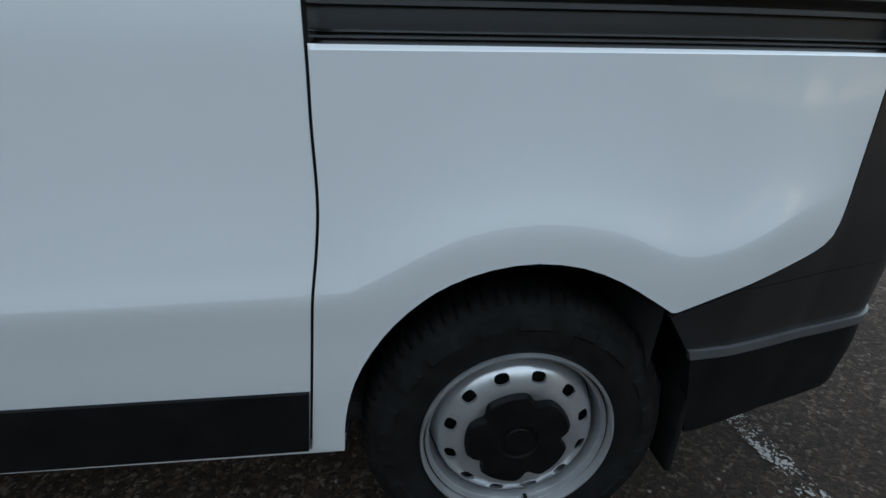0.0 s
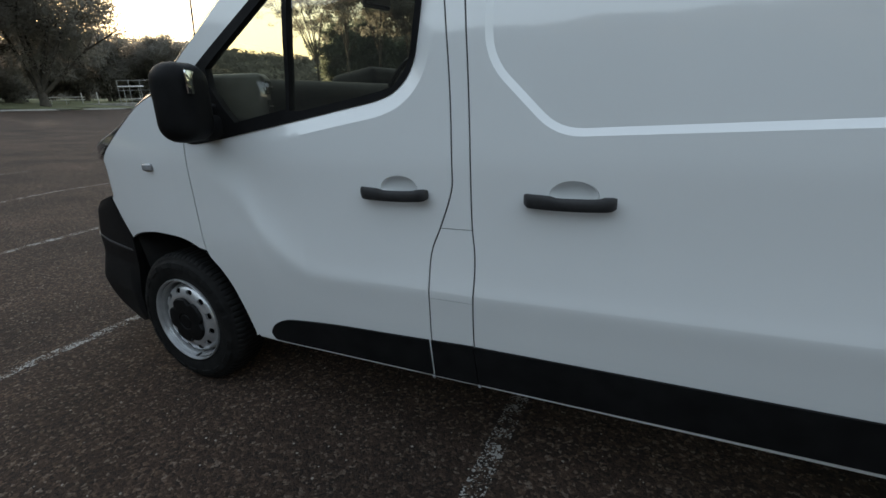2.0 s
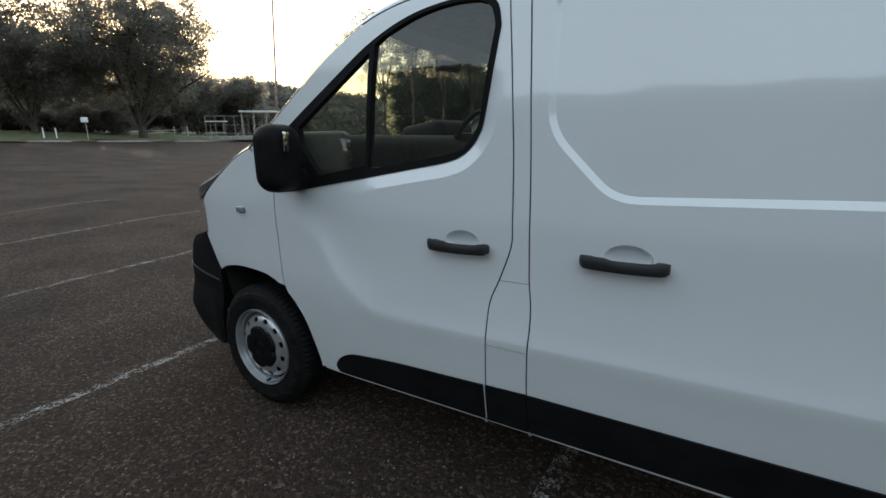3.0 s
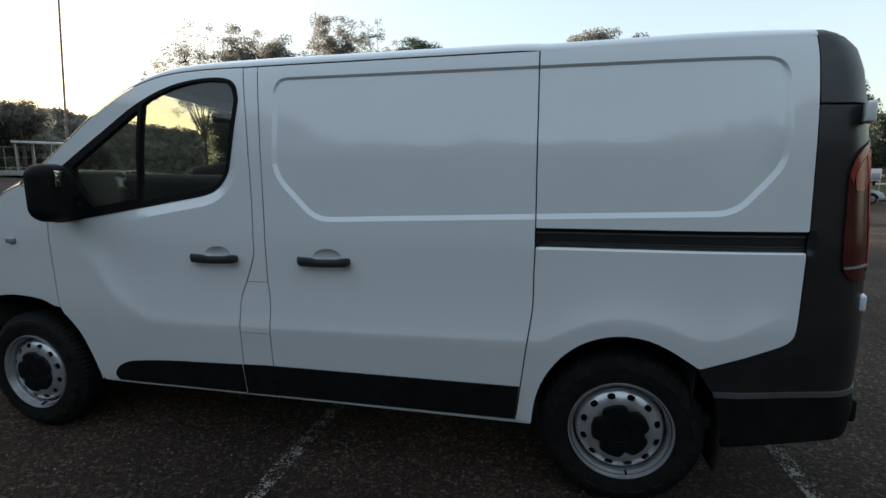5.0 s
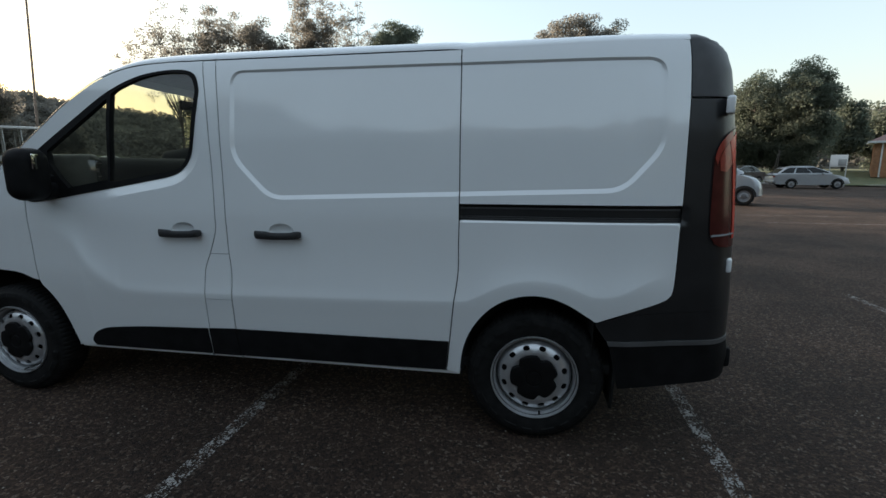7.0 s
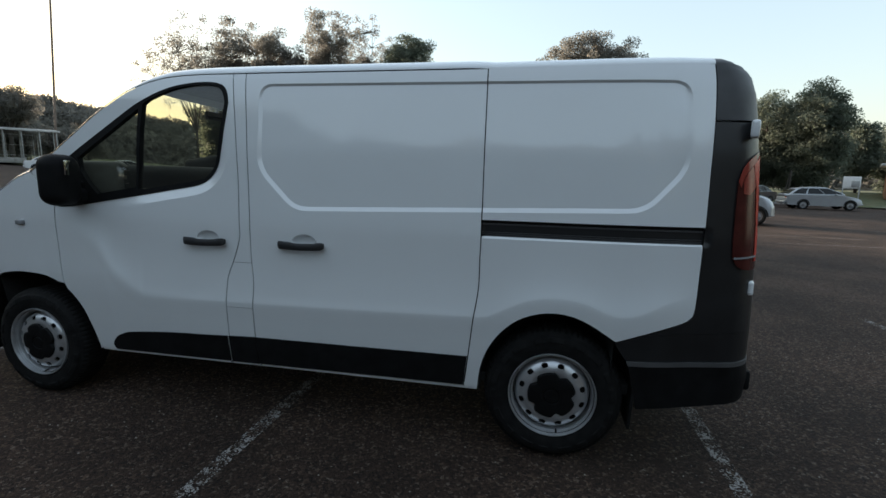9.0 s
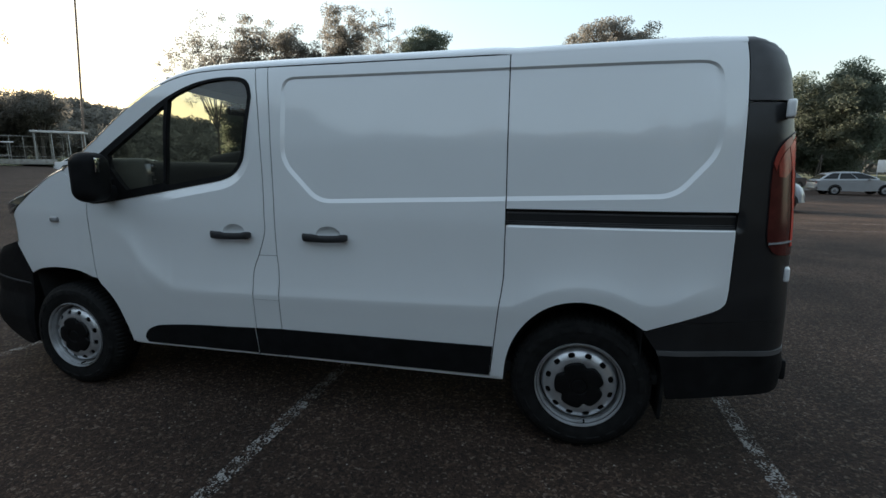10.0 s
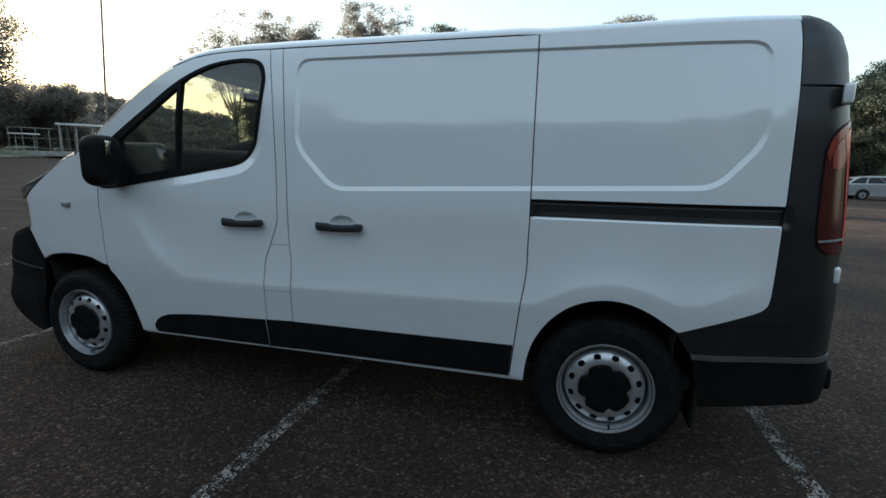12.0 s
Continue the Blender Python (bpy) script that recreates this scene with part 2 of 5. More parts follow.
def solid(name, verts, faces, mat, parent=None, label="", smooth=True, sharp=35):
    """A mesh object from vertices and faces in world places."""
    me = bpy.data.meshes.new(name)
    me.from_pydata([tuple(v) for v in verts], [], faces)
    me.materials.append(mat)
    if smooth:
        me.polygons.foreach_set("use_smooth", [True] * len(me.polygons))
        me.set_sharp_from_angle(angle=radians(sharp))
    me.update()
    return adopt(new(name, me), parent, label)


def part(name, bm, mat, parent=None, label="", smooth=True, sharp=35):
    me = bpy.data.meshes.new(name)
    bm.to_mesh(me)
    bm.free()
    me.materials.append(mat)
    if smooth:
        me.polygons.foreach_set("use_smooth", [True] * len(me.polygons))
        me.set_sharp_from_angle(angle=radians(sharp))
    return adopt(new(name, me), parent, label)


def box_bm(size, at=(0, 0, 0), bevel=0.01, turn=None, segments=2):
    bm = bmesh.new()
    m = Matrix.Translation(at) @ (turn or Matrix()) @ Matrix.Diagonal((*size, 1))
    bmesh.ops.create_cube(bm, size=1, matrix=m)
    if bevel:
        bmesh.ops.bevel(bm, geom=bm.edges[:], offset=bevel, segments=segments, affect="EDGES", profile=0.5)
    return bm


def tube(path, radii, sides=8, cap=True):
    """Vertices and faces of a tapered tube along a path."""
    verts, faces = [], []
    path = [Vector(p) for p in path]
    for i, p in enumerate(path):
        d = (path[min(i + 1, len(path) - 1)] - path[max(i - 1, 0)]).normalized()
        a = d.cross(Vector((0.31, 0.87, 0.39))).normalized()
        b = d.cross(a)
        for k in range(sides):
            w = 2 * math.pi * k / sides
            verts.append(p + radii[i] * (math.cos(w) * a + math.sin(w) * b))
    for i in range(len(path) - 1):
        for k in range(sides):
            faces.append((i * sides + k, i * sides + (k + 1) % sides, (i + 1) * sides + (k + 1) % sides, (i + 1) * sides + k))
    if cap:
        faces.append(tuple(range(sides))[::-1])
        faces.append(tuple((len(path) - 1) * sides + k for k in range(sides)))
    return verts, faces


def lathe(profile, centre, sides=48, axis="y"):
    """A ring from (radius, offset along the axis) pairs."""
    verts, faces = [], []
    for r, o in profile:
        for k in range(sides):
            w = 2 * math.pi * k / sides
            verts.append((centre[0] + r * math.cos(w), centre[1] + o, centre[2] + r * math.sin(w)))
    for i in range(len(profile) - 1):
        for k in range(sides):
            faces.append((i * sides + k, i * sides + (k + 1) % sides, (i + 1) * sides + (k + 1) % sides, (i + 1) * sides + k))
    return verts, faces


def inside(px, pz, poly):
    """Which of the points lie inside the outline."""
    poly = np.asarray(poly)
    hit = np.zeros(len(px), bool)
    for (x0, z0), (x1, z1) in zip(poly, np.roll(poly, -1, 0)):
        cross = (z0 > pz) != (z1 > pz)
        with np.errstate(divide="ignore", invalid="ignore"):
            hit ^= cross & (px < (x1 - x0) * (pz - z0) / (z1 - z0) + x0)
    return hit


def edge_distance(px, pz, poly, closed=True):
    poly = np.asarray(poly, float)
    best = np.full(np.shape(px), 1e9)
    ends = np.roll(poly, -1, 0) if closed else poly[1:]
    for a, b in zip(poly if closed else poly[:-1], ends):
        d = b - a
        k = np.clip(((px - a[0]) * d[0] + (pz - a[1]) * d[1]) / max(d @ d, 1e-12), 0, 1)
        best = np.minimum(best, np.hypot(px - a[0] - k * d[0], pz - a[1] - k * d[1]))
    return best


def rounded(poly, step):
    """An outline cut into short pieces, with its corners softened a little."""
    poly = np.asarray(poly, float)
    out = []
    for a, b in zip(poly, np.roll(poly, -1, 0)):
        k = max(1, int(np.hypot(*(b - a)) / step))
        out += [a + (b - a) * i / k for i in range(k)]
    return np.array(out)


def inset(poly, d):
    """The outline moved inwards by d."""
    poly = np.asarray(poly, float)
    area = np.sum(poly[:, 0] * np.roll(poly[:, 1], -1) - np.roll(poly[:, 0], -1) * poly[:, 1])
    s = 1 if area > 0 else -1
    e = np.roll(poly, -1, 0) - poly
    nrm = s * np.stack([-e[:, 1], e[:, 0]], 1) / np.maximum(np.hypot(e[:, 0], e[:, 1]), 1e-9)[:, None]
    both = nrm + np.roll(nrm, 1, 0)
    return poly + d * 2 * both / np.maximum((both * both).sum(1), 1.0)[:, None]


def smooth_curve(points, step=0.02):
    """A soft curve through the points (Catmull-Rom)."""
    p = [Vector((*q, 0)) for q in points]
    out = []
    for i in range(len(p) - 1):
        a, b, c, d = p[max(i - 1, 0)], p[i], p[i + 1], p[min(i + 2, len(p) - 1)]
        k = max(2, int((c - b).length / step))
        for j in range(k):
            t = j / k
            v = 0.5 * (2 * b + (c - a) * t + (2 * a - 5 * b + 4 * c - d) * t * t + (3 * b - a - 3 * c + d) * t ** 3)
            out.append((v.x, v.y))
    return out + [tuple(points[-1])]


# ---- the ground ----
def ground_z(x, y):
    """The car park is level round the van and climbs gently past its nose."""
    s = np.logaddexp(0, (-3.4 - x) * 1.2) / 1.2
    ramp = np.clip((-3.4 - x) / 20, 0, 1)
    twist = 0.0067 * np.clip(-1.8 - x, 0, 9) * np.clip(2.5 - y, 0, 4)
    return 0.05 * s - twist - 0.02 * ramp * np.clip(y, 0, 45) - 0.021 * np.clip(x - 2.5, 0, 40)


def kerb_y(x):
    return 42.0 if x < 14 else 42.0 - 0.32 * (x - 14)


def verge_z(x, y):
    """The grass stands a kerb's height over the asphalt and banks up beyond the parked cars."""
    bank = 0.075 * min(max(y - kerb_y(x), 0.0), 14.0) * min(max((x - 8) / 8, 0.0), 1.0)
    rise = 0.06 * min(max(-46 - 0.35 * y - x, 0.0), 10.0)
    return float(ground_z(x, y)) + 0.10 + bank + rise


def sheet(name, xs, ys, lift, mat, label, category, keep=None):
    verts = [(x, y, float(ground_z(x, y)) + (lift(x, y) if callable(lift) else lift)) for y in ys for x in xs]
    w = len(xs)
    faces = [(j * w + i, j * w + i + 1, (j + 1) * w + i + 1, (j + 1) * w + i) for j in range(len(ys) - 1) for i in range(w - 1)
             if keep is None or keep((xs[i] + xs[i + 1]) / 2, (ys[j] + ys[j + 1]) / 2)]
    return tagged(solid(name, verts, faces, mat, None, "", True, 60), label, category, "", "structure")


spread = lambda a, b: list(np.concatenate([np.linspace(a, -60, 12)[:-1], np.linspace(-60, 60, 81), np.linspace(60, b, 12)[1:]]))
sheet("ground", spread(-700, 700), spread(-700, 700), 0.0, ASPHALT, "dark worn asphalt car park with coarse reddish stones", "ground")


def strip_line(x0, y0, x1, y1, width=0.082):
    a, b = np.array([x0, y0]), np.array([x1, y1])
    d = (b - a) / np.hypot(*(b - a))
    nrm = np.array([-d[1], d[0]]) * width / 2
    k = max(2, int(np.hypot(*(b - a)) / 0.3))
    verts, faces = [], []
    for i in range(k + 1):
        c = a + (b - a) * i / k
        for s in (-1, 1):
            q = c + s * nrm
            verts.append((q[0], q[1], float(ground_z(q[0], q[1])) + 0.004))
        if i:
            faces.append((2 * i - 2, 2 * i, 2 * i + 1, 2 * i - 1))
    ob = solid("painted_line", verts, faces, PAINT, None, "", False)
    return tagged(ob, "worn white parking bay line on asphalt", "road marking", "parking bay lines", "structure")


for x in (-11.7, -9.15, -6.65, -4.13, -1.55, 0.85, 3.26, 5.66, 8.06):
    strip_line(x, -2.6, x, 3.36)
for y in (12.2, 10.4):
    strip_line(5.6, y, 8.8, y + 0.35)
    strip_line(10.0, y + 0.45, 13.5, y + 0.85)

# loose pale chips on the asphalt
rng = np.random.default_rng(4)
cv, cf = [], []
for _ in range(1500):
    x, y, r = rng.uniform(-6, 3), rng.uniform(-2.4, 2.5), rng.uniform(0.0025, 0.006)
    z, n0, a = float(ground_z(x, y)), len(cv), rng.uniform(0, 6.3)
    for k in range(5):
        q = r * rng.uniform(0.7, 1.3)
        cv.append((x + q * math.cos(a + k * 1.257), y + q * math.sin(a + k * 1.257), z + 0.001))
    cv.append((x, y, z + r * 1.1))
    cf += [(n0 + k, n0 + (k + 1) % 5, n0 + 5) for k in range(5)]
tagged(solid("loose_chips", cv, cf, CHIP, None, "", False), "loose pale stone chips scattered on asphalt", "gravel", "", "stuff")

# ---- the van: its side surface ----
WIDE = 1.956
ZL = np.linspace(0.1, 2.1, 401)
base = np.interp(ZL, [0.1, 0.32, 0.52, 0.70, 0.80, 1.12, 1.5, 1.80, 1.87, 1.92, 1.97], [0.10, 0.066, 0.034, 0.010, 0.002, 0.000, 0.032, 0.076, 0.091, 0.108, 0.15])
kern = np.exp(-0.5 * (np.arange(-10, 11) / 4.0) ** 2)
base = np.convolve(np.pad(base, 10, mode="edge"), kern / kern.sum(), mode="valid")
CREASE = [(-3.3, 1.12), (-2.75, 1.06), (-2.55, 0.99), (-2.43, 0.83), (-2.29, 0.73), (-2.13, 0.70), (-1.2, 0.705), (-0.40, 0.72), (-0.306, 0.735), (-0.247, 0.763), (-0.152, 0.81),
          (-0.058, 0.832), (0.039, 0.834), (0.141, 0.814), (0.225, 0.778), (0.285, 0.765), (0.361, 0.778), (0.444, 0.818), (0.521, 0.85), (0.62, 0.86), (1.0, 0.86)]
CX, CZ = [np.array(v) for v in zip(*smooth_curve(CREASE, 0.02))]


def round_corners(poly, radii, n=7):
    """An outline whose corners are swept in soft bends."""
    out, p = [], [np.array(q, float) for q in poly]
    for i, r in enumerate(radii):
        a, b, c = p[i - 1], p[i], p[(i + 1) % len(p)]
        u, w = b + (a - b) / np.linalg.norm(a - b) * r, b + (c - b) / np.linalg.norm(c - b) * r
        out += [tuple((1 - k) ** 2 * u + 2 * k * (1 - k) * b + k * k * w) for k in np.linspace(0, 1, n)]
    return np.array(out)


EMBOSS = round_corners([(-1.54, 1.842), (0.53, 1.815), (0.538, 1.43), (0.365, 1.237), (-1.33, 1.199), (-1.54, 1.41)], [0.075, 0.085, 0.075, 0.075, 0.075, 0.085])


WINDOW = smooth_curve([(-1.722, 1.75), (-1.738, 1.815), (-1.79, 1.848), (-1.92, 1.853), (-2.09, 1.826), (-2.27, 1.752), (-2.454, 1.635), (-2.644, 1.508), (-2.77, 1.42), (-2.835, 1.34), (-2.845, 1.23), (-2.80, 1.192),
                       (-2.70, 1.193), (-2.457, 1.231), (-2.089, 1.292), (-1.90, 1.325), (-1.825, 1.362), (-1.782, 1.42), (-1.763, 1.49), (-1.744, 1.6), (-1.722, 1.75)], 0.02)[:-1]
LEDGE = 0.021


def rear_x(z):
    return np.interp(z, [0.3, 0.45, 0.53, 1.0, 1.45, 1.64, 1.77, 1.85, 1.90, 1.95], [0.937, 0.944, 0.923, 0.895, 0.875, 0.862, 0.846, 0.820, 0.770, 0.70])


def nose_x(z):
    return np.interp(z, [0.15, 0.22, 0.32, 0.65, 0.80, 0.95, 1.04, 1.1, 1.2, 1.4], [-3.90, -4.06, -4.18, -4.12, -4.03, -3.95, -3.88, -3.85, -3.76, -3.42])


def side_y(x, z):
    """How far in the van's flank lies at a place along it and a height."""
    x, z = np.asarray(x, float), np.asarray(z, float)
    y = np.interp(z, ZL, base)
    y = y + 0.09 * np.clip(-2.6 - x, 0, None) ** 2 + 0.205 * np.clip(x - 0.15, 0, None) ** 2
    # the flare under the waist: crisp below, fading upwards
    d = z - np.interp(x, CX, CZ)
    fade = np.clip((x + 2.95) / 0.45, 0, 1) * np.clip((0.62 - x) / 0.2, 0, 1)
    w = np.interp(x, [-2.5, -2.05, -1.5], [0.034, 0.015, 0.010])
    flare = 0.027 * (1 - np.exp(-(np.sqrt(d * d + w * w) + d) / 2 / 0.085)) + np.where(d < 0, 0.03 * np.clip(-d, 0, 0.1), 0)
    y = y + fade * flare + (1 - fade) * 0.024
    # the pressed panel above it
    inn = np.where(inside(np.ravel(x), np.ravel(z), EMBOSS).reshape(np.shape(x)), edge_distance(x, z, EMBOSS), 0)
    y = y + (0.009 - 0.006 * np.clip((x - 0.40) / 0.1, 0, 1) * np.clip((1.77 - z) / 0.08, 0, 1) * np.clip((z - 1.40) / 0.15, 0, 1)) * np.clip(inn / np.interp(z, [1.74, 1.79], [LEDGE, 0.012]), 0, 1)
    # the shoulder under the side window
    out = np.where(inside(np.ravel(x), np.ravel(z), WINDOW).reshape(np.shape(x)), 0, edge_distance(x, z, WINDOW))
    y = y + 0.017 * np.clip(1 - out / 0.056, 0, 1) * np.clip((x + 2.42) / 0.2, 0, 1) * np.clip((1.62 - z) / 0.2, 0, 1)
    # the sloping ledge under the door rail
    y = y + np.where((x > -0.364) & (x < 0.64) & (z < 1.176), 0.010 * np.clip((z - (1.1007 - 0.0042 * (x + 0.355))) / 0.010, 0, 1) * np.clip((x + 0.3605) / 0.003, 0, 1) * np.clip((0.640 - x) / 0.003, 0, 1), 0)
    # the wing tucks in sharply in front of the wheel, less at the bumper and the lamp
    ahead_of = np.where(z < 1.0, np.minimum(z + 0.22 * np.clip(-3.56 - x, 0, 0.34), 1.0), z)
    tuck = np.interp(ahead_of, [0.2, 0.5, 0.88, 0.917, 0.926, 1.045, 1.10, 1.16, 1.2], [0.1, 0.0, 0.06, 0.12, 0.95, 0.95, 0.26, 0.05, 0.10])
    y = y + tuck * (np.hypot(np.clip(-3.50 - x, 0, None), 0.02) - 0.02)
    # the bumper's chin
    y = y - 0.05 * np.clip((-3.42 - x) / 0.15, 0, 1) * np.interp(z, [0.18, 0.26, 0.40, 0.56], [0.7, 1, 0.9, 0])
    # rounded corners
    r = 0.135
    q = np.clip((x - (rear_x(z) - r)) / r, 0, 0.985)
    y = y + r * (1 - np.sqrt(1 - q * q))
    r = 0.26
    q = np.clip(((nose_x(z) + r) - x) / r, 0, 0.985)
    return y + r * (1 - np.sqrt(1 - q * q))


from mathutils.geometry import delaunay_2d_cdt


def panel(name, outline, mat, parent, label="", holes=(), step=0.018, off=0.0, rim=0.016, gap=0.0, side=1, creases=()):
    """A sheet with the flank's shape, cut to an outline of (along, height), with turned-in edges."""
    line = rounded(inset(outline, gap), step)
    cuts = [rounded(h, step) for h in holes]
    lo, hi = line.min(0), line.max(0)
    gx, gz = np.meshgrid(np.arange(lo[0], hi[0], step), np.arange(lo[1], hi[1], step))
    gx = gx + (np.arange(gx.shape[0]) % 2)[:, None] * step / 2
    px, pz = gx.ravel(), gz.ravel()
    ok = inside(px, pz, line) & (edge_distance(px, pz, line) > step * 0.45)
    for c in cuts:
        ok &= ~inside(px, pz, c) & (edge_distance(px, pz, c) > step * 0.45)
    pts = [tuple(p) for p in line]
    edges = [(i, (i + 1) % len(line)) for i in range(len(line))]
    for c in cuts:
        n0 = len(pts)
        pts += [tuple(p) for p in c]
        edges += [(n0 + i, n0 + (i + 1) % len(c)) for i in range(len(c))]
    for soft in creases:
        run = rounded(soft, step)[:len(soft) * 400]
        keep = inside(run[:, 0], run[:, 1], line) & (edge_distance(run[:, 0], run[:, 1], line) > step * 0.12)
        for c in cuts:
            keep &= ~inside(run[:, 0], run[:, 1], c) & (edge_distance(run[:, 0], run[:, 1], c) > step * 0.4)
        if not keep.any():
            continue
        ok &= edge_distance(px, pz, run) > step * 0.4
        n0, order = len(pts), {}
        for i in np.flatnonzero(keep):
            order[i] = n0 + len(order)
            pts.append(tuple(run[i]))
        edges += [(order[i], order[i + 1]) for i in order if i + 1 in order]
    pts += list(zip(px[ok], pz[ok]))
    v2, _, tris, *_ = delaunay_2d_cdt([Vector(p) for p in pts], edges, [], 0, 1e-6)
    v2 = np.array([tuple(v) for v in v2])
    tris = [t for t in tris if len(t) == 3]
    mid = v2[np.array(tris)].mean(1)
    good = inside(mid[:, 0], mid[:, 1], line)
    for c in cuts:
        good &= ~inside(mid[:, 0], mid[:, 1], c)
    y = side_y(v2[:, 0], v2[:, 1]) + off
    verts = [(a, b, c) for (a, c), b in zip(v2, y)]
    faces, count = [], {}
    for t, g in zip(tris, good):
        if not g:
            continue
        a, b, c = t
        p, q, r = v2[a], v2[b], v2[c]
        if (q[0] - p[0]) * (r[1] - p[1]) - (q[1] - p[1]) * (r[0] - p[0]) < 0:
            b, c = c, b
        faces.append((a, b, c))
        for e in ((a, b), (b, c), (c, a)):
            count[e] = 1
    if rim:
        back = {}
        for a, b in list(count):
            if (b, a) in count:
                continue
            for k in (a, b):
                if k not in back:
                    back[k] = len(verts)
                    x, yy, z = verts[k]
                    verts.append((x, yy + rim, z))
            faces.append((b, a, back[a], back[b]))
    if side < 0:
        verts = [(x, WIDE - y, z) for x, y, z in verts]
        faces = [f[::-1] for f in faces]
    return solid(name, verts, faces, mat, parent, label, True, 15 if creases else 40)


FD_REAR = smooth_curve([(-1.70, 1.900), (-1.668, 1.6), (-1.648, 1.35), (-1.641, 1.12), (-1.645, 1.037), (-1.686, 0.92), (-1.722, 0.827), (-1.735, 0.676), (-1.746, 0.50), (-1.748, 0.338)])
SL_FRONT = smooth_curve([(-1.625, 1.899), (-1.597, 1.5), (-1.582, 1.19), (-1.578, 0.937), (-1.569, 0.80), (-1.584, 0.53), (-1.577, 0.338)])
SL_REAR = smooth_curve([(-0.362, 1.886), (-0.363, 1.415), (-0.363, 1.12), (-0.366, 1.0), (-0.367, 0.88), (-0.375, 0.80), (-0.390, 0.70), (-0.413, 0.515), (-0.436, 0.338)])
FD_FRONT = [(-2.83, 1.19), (-2.82, 0.965), (-2.815, 0.73)]
TOP = smooth_curve([(-1.70, 1.900), (-1.9, 1.901), (-2.08, 1.892), (-2.22, 1.865), (-2.342, 1.819), (-2.45, 1.760), (-2.555, 1.694), (-2.70, 1.584), (-2.857, 1.470), (-3.02, 1.368)])
FARCH = smooth_curve([(-3.41, 0.722), (-3.36, 0.745), (-3.29, 0.762), (-3.18, 0.775), (-3.067, 0.775), (-2.98, 0.769), (-2.899, 0.750), (-2.83, 0.718), (-2.768, 0.668), (-2.704, 0.571), (-2.664, 0.43), (-2.648, 0.33)], 0.03)
RARCH = smooth_curve([(-0.365, 0.332), (-0.354, 0.431), (-0.330, 0.520), (-0.295, 0.590), (-0.251, 0.650), (-0.201, 0.697), (-0.152, 0.728), (-0.083, 0.753), (-0.004, 0.762), (0.078, 0.750), (0.154, 0.718), (0.214, 0.680), (0.266, 0.645)], 0.03)
BLACK = smooth_curve([(0.266, 0.640), (0.40, 0.690), (0.552, 0.742), (0.590, 0.766), (0.605, 0.80), (0.611, 0.93), (0.614, 1.103), (0.619, 1.182), (0.626, 1.477), (0.631, 1.637), (0.628, 1.80), (0.620, 1.888)])
MAIN_PANE = smooth_curve([(-1.755, 1.75), (-1.768, 1.797), (-1.81, 1.822), (-1.92, 1.828), (-2.06, 1.806), (-2.20, 1.755)], 0.02) + [(-2.222, 1.74), (-2.252, 1.312)] + smooth_curve([(-2.22, 1.312), (-1.90, 1.362), (-1.84, 1.392), (-1.805, 1.445), (-1.79, 1.52), (-1.755, 1.75)], 0.02)[:-1]
FRONT_PANE = [(-2.272, 1.715), (-2.292, 1.308), (-2.525, 1.268), (-2.572, 1.315), (-2.635, 1.395), (-2.645, 1.455)]

van = tagged(new("van"), "white panel van with black bumpers parked across bay lines", "van")
van.matrix_basis = Matrix.Translation((-1.55, 0.978, 0))


